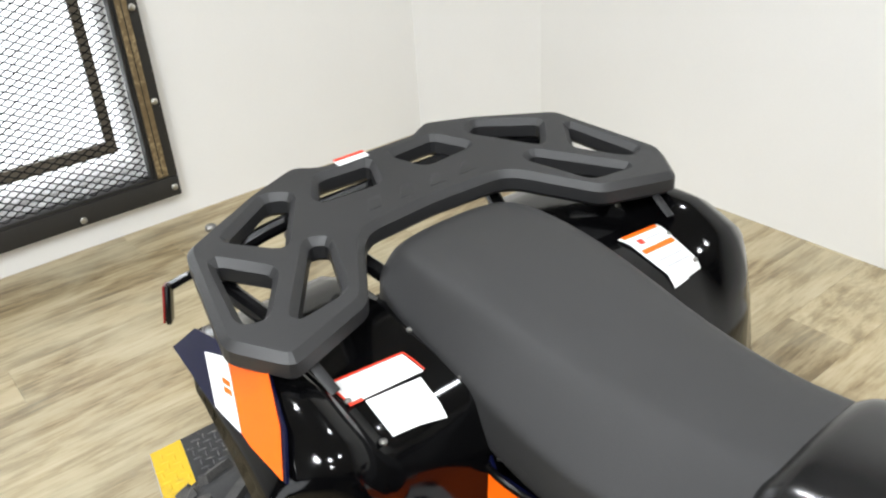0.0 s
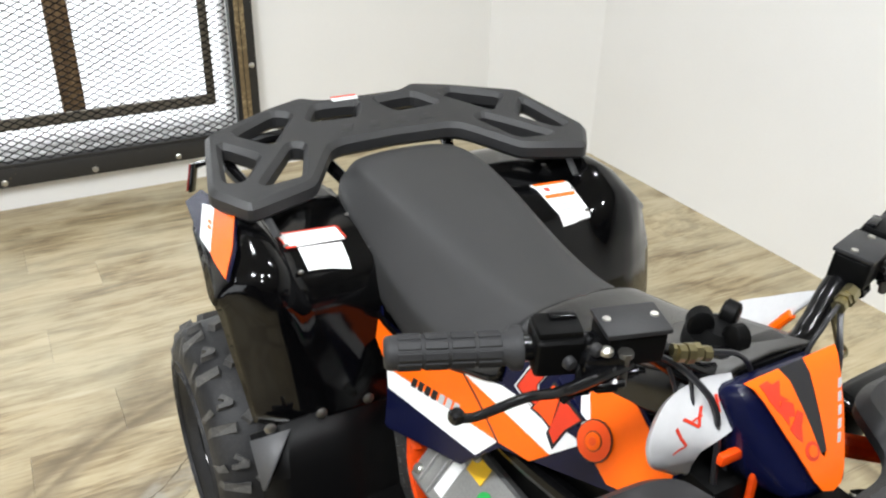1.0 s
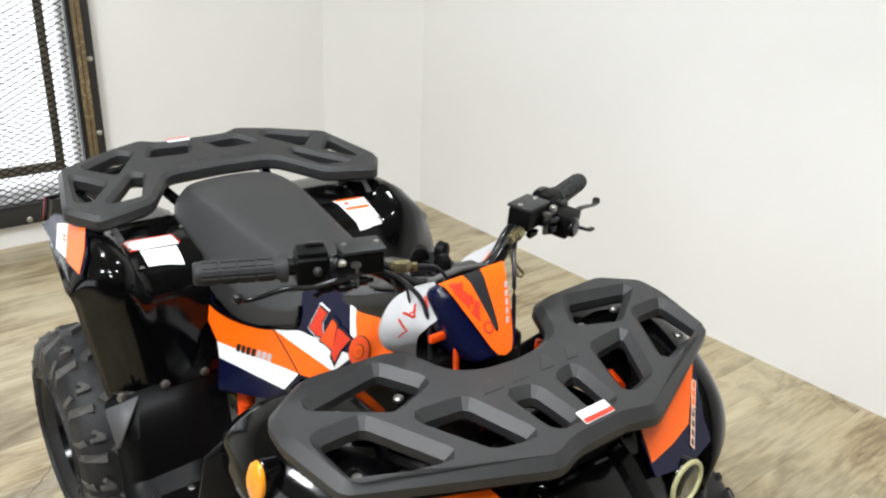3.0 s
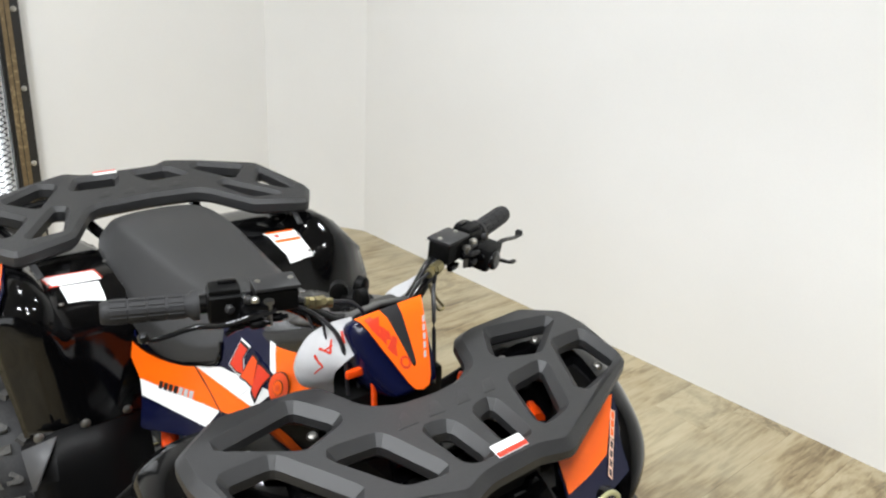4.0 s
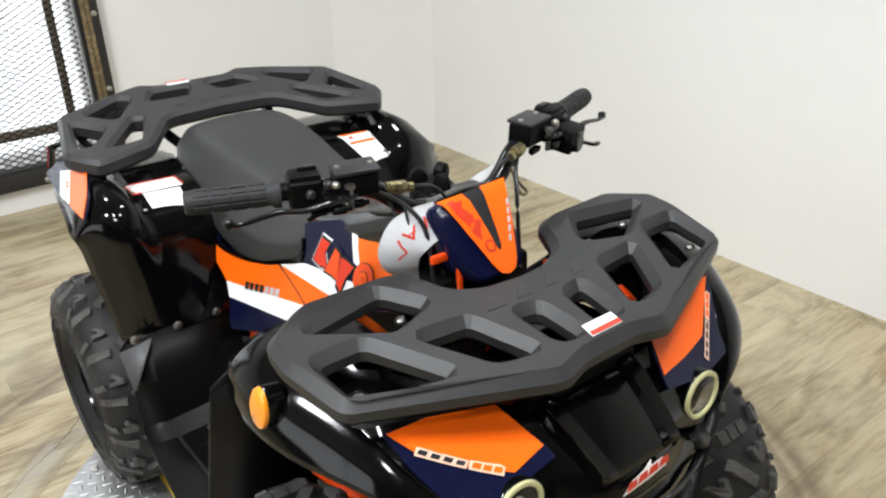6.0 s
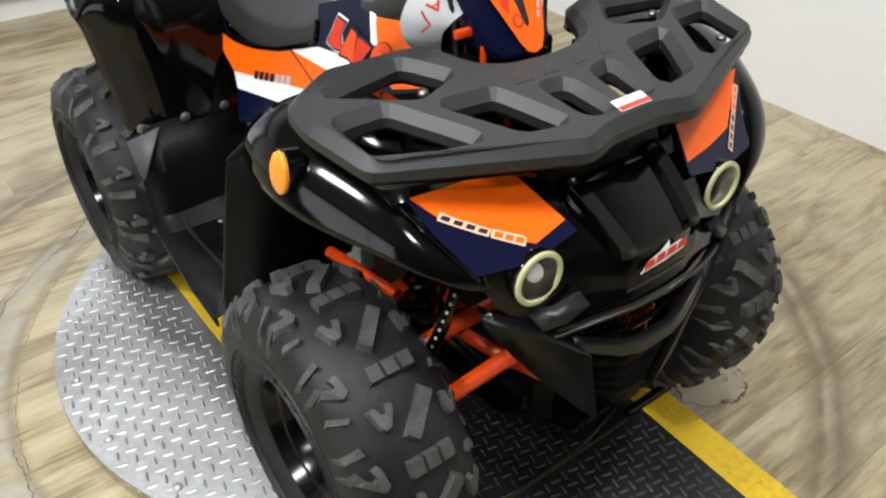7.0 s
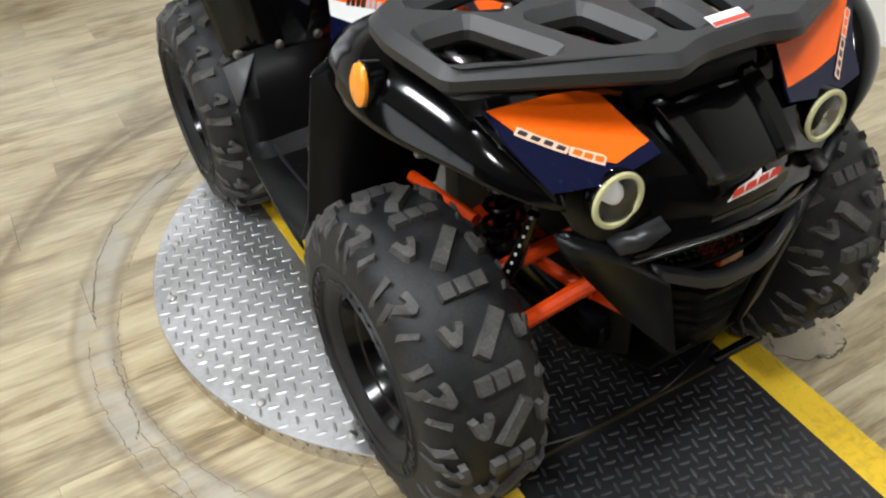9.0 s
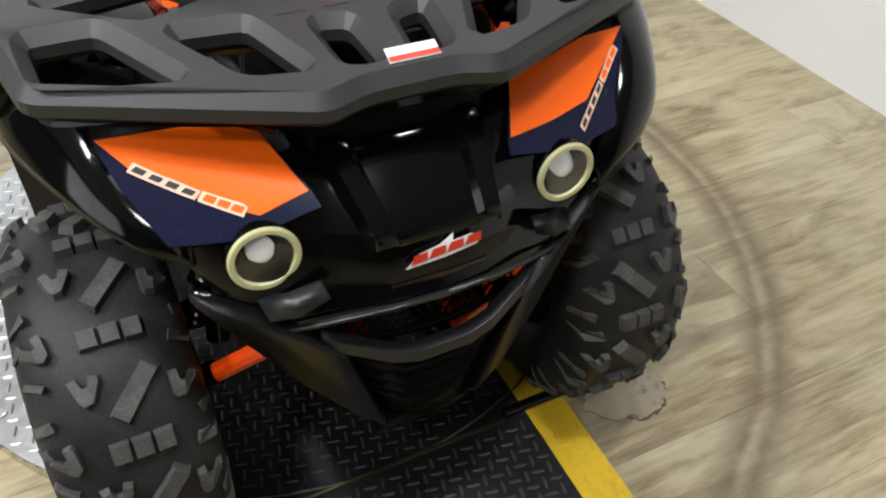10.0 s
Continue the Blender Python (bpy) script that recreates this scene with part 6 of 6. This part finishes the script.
def build_steering():
    bar_path = [(0.345, -0.352, 0.907), (0.24, -0.392, 0.905), (0.165, -0.415, 0.9), (0.12, -0.425, 0.885), (0.085, -0.436, 0.858), (0.05, -0.442, 0.845)]
    steer = apart("handlebar", tube([*[(-x, y, z) for x, y, z in bar_path], *reversed(bar_path)], 0.0125, 14, 5), BLACKSTEEL, "black tubular handlebar")
    for s in (-1, 1):
        a, b = Vector((s * 0.350, -0.350, 0.907)), Vector((s * 0.242, -0.392, 0.905))
        way = (b - a).normalized()
        m = Matrix.Translation(a) @ way.to_track_quat("Z", "Y").to_matrix().to_4x4()
        n = (b - a).length
        grip = part("grip", turned(lathe([(0, 0.0004), (0.0, 0.0115), (0.002, 0.0142), (0.006, 0.015), (n * 0.5, 0.0144), (n - 0.012, 0.0147), (n - 0.008, 0.0195), (n, 0.0195), (n + 0.001, 0.011)], 24, "Z"), m), RUBBER, steer, "ribbed grey rubber grip", smooth=50)
        for k in range(10):
            ang = 2 * math.pi * k / 10
            for j in range(4):
                z0 = 0.011 + j * 0.0225
                part("grip_rib", turned(box(-0.0032, 0.0032, -0.0009, 0.0009, 0, 0.0195, 0.0005, 1), m @ Matrix.Rotation(ang, 4, "Z") @ Matrix.Translation((0, 0.0149, z0))), RUBBER, grip)
        tip = Vector((-0.338, -0.452, 0.911)) if s < 0 else Vector((0.342, -0.398, 0.886))
        root = Vector((s * 0.185, -0.445, 0.897))
        part("lever", tube([tip, tip.lerp(root, 0.1) + Vector((0, -0.003, -0.003)), tip.lerp(root, 0.4) + Vector((0, -0.004, 0.002)), tip.lerp(root, 0.65) + Vector((0, -0.004, -0.003)), root, (s * 0.165, -0.442, 0.897)], [0.0056, 0.0042, 0.0048, 0.0056, 0.0075, 0.0085], 10, 5, 0.7), BLACKSTEEL, steer, "black brake lever")
        part("lever_knob", turned(box(-0.0062, 0.0062, -0.0062, 0.0062, -0.0062, 0.0062, 0.0058, 3), Matrix.Translation(tip)), BLACKSTEEL, steer)
        part("lever_perch", turned(box(-0.02, 0.02, -0.013, 0.013, -0.01, 0.01, 0.005), pose(s * 0.185, -0.432, 0.9, 0, 0, s * 18)), BLACKSTEEL, steer)
        part("perch_bolt", turned(lathe([(0, 0.006), (0.004, 0.006), (0.0065, 0.003), (0.0067, 0.0004)], 10, "Z"), pose(s * 0.19, -0.442, 0.914)), STEEL, steer)
        # small fittings round the perch: adjuster barrels, a pinch bolt and a thumb lever
        for dx, dy, dz, q in ((0.03, -0.012, -0.012, 0.006), (0.002, -0.014, -0.016, 0.007), (-0.03, -0.004, -0.02, 0.006)):
            part("adjuster", turned(lathe([(-0.012, q * 0.8), (-0.01, q), (0.006, q), (0.008, q * 0.6), (0.014, q * 0.55), (0.0145, 0.0004)], 10, "X"), pose(s * (0.185 + dx), -0.432 + dy, 0.9 + dz, 0, 0, s * 18)), BLACKSTEEL, steer)
        part("pinch_bolt", turned(lathe([(-0.018, 0.004), (0.012, 0.004), (0.0125, 0.007), (0.017, 0.0068), (0.0172, 0.0004)], 8, "Z"), pose(s * 0.172, -0.446, 0.896)), DULLSTEEL, steer)
        part("thumb_lever", tube([(s * 0.2, -0.425, 0.896), (s * 0.215, -0.44, 0.886), (s * 0.232, -0.442, 0.88)], 0.0045, 8, 3, 0.6), BLACKSTEEL, steer)
        part("cap_clip", turned(box(-0.012, 0.012, -0.005, 0.005, 0.0, 0.006, 0.002), pose(s * 0.205, -0.398, 0.927, 0, 0, s * 20)), BLACKSTEEL, steer)
        if s > 0:
            house = part("throttle_housing", turned(box(-0.026, 0.026, -0.018, 0.018, -0.02, 0.018, 0.006, 2), pose(0.228, -0.432, 0.884, 10, 0, 22)), MATT, steer, "black throttle housing")
            part("throttle_cap", turned(lathe([(0, 0.016), (0.006, 0.016), (0.009, 0.012), (0.0092, 0.0005)], 14, "Y"), pose(0.226, -0.45, 0.88, 0, 0, 200)), BLACKSTEEL, house)
            part("throttle_lever", tube([(0.25, -0.44, 0.872), (0.268, -0.45, 0.866), (0.282, -0.446, 0.864)], 0.005, 8, 3, 0.6), BLACKSTEEL, house)
        # switch block round the bar
        block = part("switch_block", turned(box(-0.022, 0.022, -0.019, 0.019, -0.022, 0.017, 0.006, 3), pose(s * 0.212, -0.402, 0.906, 6, 0, s * 20)), MATT, steer, "black switch housing")
        part("switch_cap", turned(box(-0.02, 0.02, -0.015, 0.015, 0, 0.009, 0.0045, 2), pose(s * 0.212, -0.402, 0.92, 6, 0, s * 20)), MATT, block)
        for k, (dx, dy) in enumerate(((-0.012, -0.02), (0.012, -0.024))):
            part("switch_button", turned(lathe([(0, 0.006), (0.005, 0.006), (0.007, 0.004), (0.0072, 0.0004)], 12, "Y"), pose(s * 0.208 + dx, -0.41 + dy, 0.908 + 0.008 * k, 0, 0, 180)), GREYP, block)
        # brake fluid box or throttle box inboard
        m2 = pose(s * 0.152, -0.425, 0.909, 4, 0, s * 16)
        tank = part("reservoir", turned(box(-0.028, 0.028, -0.019, 0.019, -0.018, 0.014, 0.005, 3), m2), MATT, steer, "black brake fluid reservoir")
        part("reservoir_lid", turned(box(-0.03, 0.03, -0.021, 0.021, 0.0145, 0.02, 0.0025, 2), m2), GREYP, tank)
        for dx in (-0.022, 0.022):
            part("lid_screw", turned(lathe([(0.02, 0.004), (0.0215, 0.0035), (0.0217, 0.0004)], 8, "Z"), m2 @ Matrix.Translation((dx, 0.002, 0))), STEEL, tank)
        part("cable_end", tube([(s * 0.118, -0.445, 0.897), (s * 0.092, -0.456, 0.893)], 0.006, 8, 1), BRASS, steer)
        part("cable_nut", tube([(s * 0.1, -0.453, 0.894), (s * 0.094, -0.455, 0.8935)], 0.0085, 6, 1), BRASS, steer)
        for k, (q, a) in enumerate(((0.0085, 0.112), (0.0095, 0.104), (0.0072, 0.088))):
            part("cable_adjuster", tube([(s * (a + 0.004), -0.449 - 0.3 * (0.112 - a), 0.8955 - 0.15 * (0.112 - a)), (s * (a - 0.003), -0.451 - 0.3 * (0.112 - a), 0.8945 - 0.15 * (0.112 - a))], q, 8, 1), BRASS, steer)
        part("cable", tube([(s * 0.085, -0.458, 0.893), (s * 0.055, -0.468, 0.885), (s * 0.035, -0.47, 0.85), (s * 0.05, -0.47, 0.79), (s * 0.06, -0.5, 0.7)], 0.0026, 6), BLACKPRINT, steer)
        part("cable", tube([(s * 0.175, -0.415, 0.905), (s * 0.13, -0.432, 0.89), (s * 0.1, -0.455, 0.87), (s * 0.082, -0.478, 0.835), (s * 0.078, -0.488, 0.76)], 0.0032, 6), BLACKPRINT, steer)
        part("wire", tube([(s * 0.115, -0.43, 0.89), (s * 0.108, -0.45, 0.85), (s * 0.118, -0.46, 0.83), (s * 0.1, -0.465, 0.835), (s * 0.095, -0.45, 0.87)], 0.0022, 6), BRASS if s > 0 else BLACKPRINT, steer)
    part("clamp", box(-0.045, 0.045, -0.462, -0.422, 0.83, 0.86, 0.006), BLACKSTEEL, steer)
    apart("steering_stem", tube([(0, -0.44, 0.84), (0, -0.5, 0.6), (0, -0.54, 0.4)], 0.016, 12, 2), BLACKSTEEL)
    apart("console", sheet([[(x * w, y, z - 0.012 * abs(x) ** 3) for x in (-1, -0.7, 0, 0.7, 1)] for y, z, w in ((-0.34, 0.826, 0.08), (-0.38, 0.838, 0.078), (-0.42, 0.852, 0.072), (-0.458, 0.866, 0.062))]), CONSOLE, "grey console plate round the fuel cap", solid=0.006, smooth=40)
    # fuel cap: a round base with three tall finger lobes
    m = pose(-0.012, -0.405, 0.856, 8, 0, 0)
    cap = apart("fuel_cap", turned(lathe([(-0.014, 0.034), (-0.002, 0.034), (0.002, 0.031), (0.004, 0.022), (0.012, 0.018), (0.014, 0.0005)], 28, "Z"), m), MATT, "black finger-grip fuel cap", smooth=40)
    for k in range(3):
        lobe = turned(lathe([(-0.0085, 0.0005), (-0.0085, 0.012), (-0.006, 0.0155), (0.006, 0.0155), (0.0085, 0.012), (0.0085, 0.0005)], 18, "X"), Matrix.Diagonal((1, 0.85, 1.05, 1)))
        part("cap_lobe", turned(lobe, m @ Matrix.Rotation(2.1 * k + 0.95, 4, "Z") @ Matrix.Translation((0, 0.0215, 0.013))), MATT, cap, smooth=40)


build_steering()


def build_nose():
    """The dash cover before the bars: navy sides, orange top and a black middle groove."""
    rows = []
    for y, z, w, c in ((-0.470, 0.862, 0.056, -0.013), (-0.486, 0.868, 0.058, -0.013), (-0.498, 0.856, 0.058, -0.011), (-0.514, 0.828, 0.054, -0.006), (-0.528, 0.800, 0.049, -0.002), (-0.538, 0.780, 0.043, 0.001), (-0.543, 0.766, 0.036, 0.002)):
        drop = float(np.interp(z, [0.766, 0.80, 0.83, 0.86, 0.87], [0.012, 0.04, 0.062, 0.06, 0.028]))
        side = [(-w * 0.95, y + 0.03, z - drop), (-w - 0.002, y + 0.016, z - drop * 0.45), (-w * 0.98, y + 0.004, z - 0.004), (-w * 0.55, y - 0.003, z + 0.003), (0, y - 0.004, z + 0.004)]
        rows.append([(a + c, b, q) for a, b, q in side] + [(c - a, b, q) for a, b, q in reversed(side[:-1])])
    dash = apart("dash_cover", sheet(rows), NAVY, "navy and orange dash cover with a black groove", solid=0.003, rounds=1, smooth=50)

    def top(x, t):
        y = float(np.interp(t, [0, 0.15, 0.3, 0.55, 0.8, 1.0], [-0.484, -0.493, -0.504, -0.521, -0.537, -0.548]))
        z = float(np.interp(t, [0, 0.15, 0.3, 0.55, 0.8, 1.0], [0.873, 0.868, 0.853, 0.824, 0.793, 0.768]))
        c = float(np.interp(t, [0, 0.3, 1.0], [-0.013, -0.010, 0.002]))
        return Vector((x + c, y, z + 0.05 * x * (1 - t))), Vector((0, -0.8, 0.6)).normalized()

    for s in (-1, 1):
        poly = [(s * 0.058, 0.0), (s * 0.016, 0.0), (s * 0.004, 0.72), (0.0, 0.76), (0.0, 1.0), (s * 0.012, 0.97), (s * 0.0195, 0.88), (s * 0.038, 0.5)]
        part("orange_field", decal(poly, top, 0.0052, 0.0015, 2), ORANGE, dash, smooth=30)
    part("groove", decal([(-0.0155, 0.0), (0.0155, 0.0), (0.004, 0.72), (-0.004, 0.72)], top, 0.0052, 0.001, 2), BLACKPRINT, dash, smooth=30)
    # emblem as slanted red shapes, a ring last
    jags = ([(-0.047, 0.1), (-0.036, 0.08), (-0.034, 0.15), (-0.024, 0.13), (-0.03, 0.24), (-0.022, 0.3), (-0.033, 0.28), (-0.037, 0.36), (-0.043, 0.26)], [(-0.037, 0.34), (-0.03, 0.28), (-0.019, 0.33), (-0.021, 0.42), (-0.028, 0.4), (-0.031, 0.46)], [(-0.032, 0.48), (-0.024, 0.44), (-0.017, 0.38), (-0.011, 0.42), (-0.018, 0.5), (-0.022, 0.6), (-0.027, 0.56)])
    for loop in jags:
        part("emblem", decal(loop, top, 0.0068, 0.0006, 1), RED, dash, smooth=20)
    for r0, mat, lift in ((0.0085, RED, 0.0068), (0.0052, ORANGE, 0.0076)):
        part("emblem", decal([(-0.0135 + r0 * math.cos(q), 0.68 + 8 * r0 * math.sin(q)) for q in np.linspace(0, 2 * math.pi, 14, endpoint=False)], top, lift, 0.0006, 0), mat, dash, smooth=20)
    for k in range(5):
        t = 0.3 + 0.085 * k
        part("sticker_bar", decal([(0.042 - 0.005 * k, t), (0.046 - 0.005 * k, t), (0.042 - 0.005 * k, t + 0.06), (0.038 - 0.005 * k, t + 0.06)], top, 0.0068, 0.0006, 0), GREYPRINT, dash, smooth=20)
    # broad white collar with red marks round the steering column
    s = -1
    outer = smooth_path([(s * 0.055, -0.462, 0.862), (s * 0.085, -0.452, 0.857), (s * 0.122, -0.455, 0.848), (s * 0.148, -0.468, 0.826), (s * 0.142, -0.47, 0.798), (s * 0.118, -0.468, 0.778), (s * 0.098, -0.464, 0.762)], 5)
    inner = smooth_path([(s * 0.058, -0.486, 0.82), (s * 0.07, -0.486, 0.818), (s * 0.084, -0.484, 0.81), (s * 0.093, -0.478, 0.798), (s * 0.094, -0.474, 0.784), (s * 0.09, -0.468, 0.77), (s * 0.086, -0.464, 0.755)], 5)
    rows = [[o + Vector((0, 0.004, -0.006)), o, o.lerp(i, 0.3) + Vector((0, -0.001, 0.001)), o.lerp(i, 0.75) + Vector((0, -0.001, 0.001)), i, i + Vector((0, 0.005, -0.006))] for o, i in zip(outer, inner)]
    collar = apart("collar", sheet(rows), COLLAR, "white plastic collar with red marks", solid=0.002, smooth=50)

    def band(a, b):
        """a along the band, b from its outer to its inner edge."""
        k = max(0.0, min(len(rows) - 1.001, a * (len(rows) - 1)))
        i = int(k)
        p, q = rows[i][2].lerp(rows[i][3], b), rows[i + 1][2].lerp(rows[i + 1][3], b)
        return p.lerp(q, k - i), Vector((0, -0.6, 0.8))

    strokes = (((0.1, 0.3), (0.2, 0.42)), ((0.13, 0.05), (0.17, 0.75)), ((0.24, 0.2), (0.34, 0.75)), ((0.34, 0.75), (0.36, 0.12)), ((0.27, 0.5), (0.36, 0.4)), ((0.42, 0.1), (0.5, 0.8)), ((0.5, 0.8), (0.6, 0.3)))
    marks = []
    for (a0, b0), (a1, b1) in strokes:
        d = Vector((a1 - a0, (b1 - b0) * 0.28)).normalized()
        n = (-d.y * 0.0095, d.x * 0.034)
        marks.append([(a0 + n[0], b0 + n[1]), (a0 - n[0], b0 - n[1]), (a1 - n[0], b1 - n[1]), (a1 + n[0], b1 + n[1])])
    for loop in marks:
        part("collar_mark", decal(loop, band, 0.0016, 0.0006, 1), RED, collar, smooth=20)
    for q0 in range(8):
        q1, q2 = q0 * math.pi / 4, (q0 + 1) * math.pi / 4
        part("collar_mark", decal([(0.74 + 0.05 * math.cos(q1), 0.5 + 0.36 * math.sin(q1)), (0.74 + 0.05 * math.cos(q2), 0.5 + 0.36 * math.sin(q2)), (0.74 + 0.035 * math.cos(q2), 0.5 + 0.24 * math.sin(q2)), (0.74 + 0.035 * math.cos(q1), 0.5 + 0.24 * math.sin(q1))], band, 0.0016, 0.0006, 0), RED, collar, smooth=20)
    # the other wing of the collar, behind the bar, with an orange inner edge
    edge = smooth_path([(0.128, -0.283, 0.755), (0.134, -0.304, 0.795), (0.134, -0.352, 0.831), (0.13, -0.385, 0.855), (0.124, -0.408, 0.871)], 4)
    inner = smooth_path([(0.1, -0.305, 0.748), (0.1, -0.335, 0.768), (0.105, -0.375, 0.8), (0.112, -0.391, 0.832), (0.118, -0.41, 0.864)], 4)
    wing = apart("collar", sheet([[o + Vector((0.006, 0.004, -0.012)), o, o.lerp(i, 0.5) + Vector((-0.002, -0.001, 0.001)), i] for o, i in zip(edge, inner)]), COLLAR, "white plastic collar wing with an orange edge", solid=0.003, smooth=50)
    part("collar_edge", tube([(0.104, -0.37, 0.796), (0.109, -0.384, 0.822), (0.1125, -0.393, 0.838)], 0.0058, 8), ORANGE, wing, "orange edge")
    apart("column_stay", tube([(s * 0.05, -0.507, 0.79), (s * 0.048, -0.507, 0.75), (s * 0.046, -0.507, 0.70)], 0.0045, 8), ORANGE_STEEL, "orange steel stay")
    apart("column_tab", box(s * 0.05, s * 0.086, -0.498, -0.49, 0.79, 0.802, 0.003), ORANGE_STEEL, "orange steel tab")
    apart("column_shroud", box(-0.088, 0.088, -0.5, -0.42, 0.7, 0.76, 0.01), MATT, "black plastic shroud under the collar")


build_nose()


# ---- floor boards ----
def build_planks():
    floor = bpy.data.objects["floor"]
    width, long = 0.178, 1.22
    bm = box(-long / 2 + 0.0002, long / 2 - 0.0002, -width / 2 + 0.0002, width / 2 - 0.0002, -0.0115, 0.0)
    bmesh.ops.bevel(bm, geom=[e for e in bm.edges if all(v.co.z > -0.001 for v in e.verts)], offset=0.0006, segments=1, affect="EDGES")
    mesh = bpy.data.meshes.new("plank")
    bm.to_mesh(mesh)
    bm.free()
    mesh.materials.append(PLANK)
    rows = int((BACK - FRONT) / width) + 1
    for r in range(rows):
        y = BACK - (r + 0.5) * width
        start = LEFT - long * random.random()
        for c in range(int((RIGHT - LEFT) / long) + 3):
            x = start + (c + 0.5) * long
            if y < FRONT:
                continue
            a, b = max(x - long / 2, LEFT - 0.1), min(x + long / 2, RIGHT + 0.1)
            if b - a < 0.02:
                continue
            ob = new("plank", mesh)
            ob.parent, ob.location, ob.scale.x = floor, ((a + b) / 2, y, 0), (b - a) / long


def build_cracks():
    """Jagged cracks and a broken patch in the worn floor round the turntable."""
    floor = bpy.data.objects["floor"]
    rng = random.Random(5)

    def ribbon(path, wide):
        fine = []
        for a, b in zip(path, path[1:]):
            for k in range(9):
                t = k / 9
                fine.append(Vector((a[0] + (b[0] - a[0]) * t + rng.uniform(-1, 1) * 0.0028, a[1] + (b[1] - a[1]) * t + rng.uniform(-1, 1) * 0.0028, 0.0006)))
        rows = []
        for k, p in enumerate(fine):
            w = (fine[min(k + 1, len(fine) - 1)] - fine[max(k - 1, 0)]).normalized() * wide * rng.uniform(0.2, 1.0)
            rows.append([p + Vector((-w.y, w.x, 0)), p - Vector((-w.y, w.x, 0))])
        return sheet(rows)

    paths = [
        ([(-0.37, 0.66), (-0.45, 0.58), (-0.52, 0.53), (-0.628, 0.432), (-0.69, 0.31), (-0.732, 0.153), (-0.735, 0.12)], 0.0022),
        ([(-0.729, -0.012), (-0.726, -0.08), (-0.726, -0.153), (-0.725, -0.207), (-0.739, -0.239)], 0.0016),
        ([(-0.591, -0.5), (-0.624, -0.482), (-0.656, -0.491), (-0.672, -0.498), (-0.676, -0.513), (-0.648, -0.507)], 0.0014),
        ([(-0.33, -0.646), (-0.406, -0.648), (-0.471, -0.65), (-0.501, -0.667), (-0.504, -0.692), (-0.505, -0.721)], 0.0016),
        ([(-0.539, -0.6), (-0.556, -0.628), (-0.548, -0.639), (-0.566, -0.655)], 0.0012),
        ([(-0.73, -0.22), (-0.709, -0.282), (-0.69, -0.363), (-0.677, -0.436)], 0.001),
        ([(0.37, -0.66), (0.40, -0.71), (0.43, -0.742), (0.48, -0.735), (0.515, -0.695), (0.50, -0.655), (0.47, -0.635)], 0.0045),
    ]
    for r0, r1, a0, a1, wide in ((0.70, 0.722, 162, 186, 0.0011), (0.72, 0.737, 190, 222, 0.0008), (0.766, 0.786, 172, 200, 0.0009), (0.785, 0.80, 203, 232, 0.0011), (0.71, 0.70, 120, 156, 0.0009)):
        steps = max(3, int((a1 - a0) / 5))
        path = [((r0 + (r1 - r0) * k / steps) * math.cos(radians(a0 + (a1 - a0) * k / steps)), DISC_Y + (r0 + (r1 - r0) * k / steps) * math.sin(radians(a0 + (a1 - a0) * k / steps))) for k in range(steps + 1)]
        paths.append((path, wide))
    loop = []
    for k in range(40):
        a = 2 * math.pi * k / 40
        loop.append((0.437 + 0.082 * math.cos(a) * rng.uniform(0.86, 1.08), -0.682 + 0.052 * math.sin(a) * rng.uniform(0.82, 1.1)))
    part("broken_patch", slab(loop, (), 0.0016, 0.0004, lambda p: p + Vector((0, 0, 0.0018))), FILLER, floor, "pale broken filler patch", smooth=0)
    for path, wide in paths:
        part("crack", ribbon(path, wide), SUBFLOOR, floor, smooth=0)


build_planks()
build_cracks()
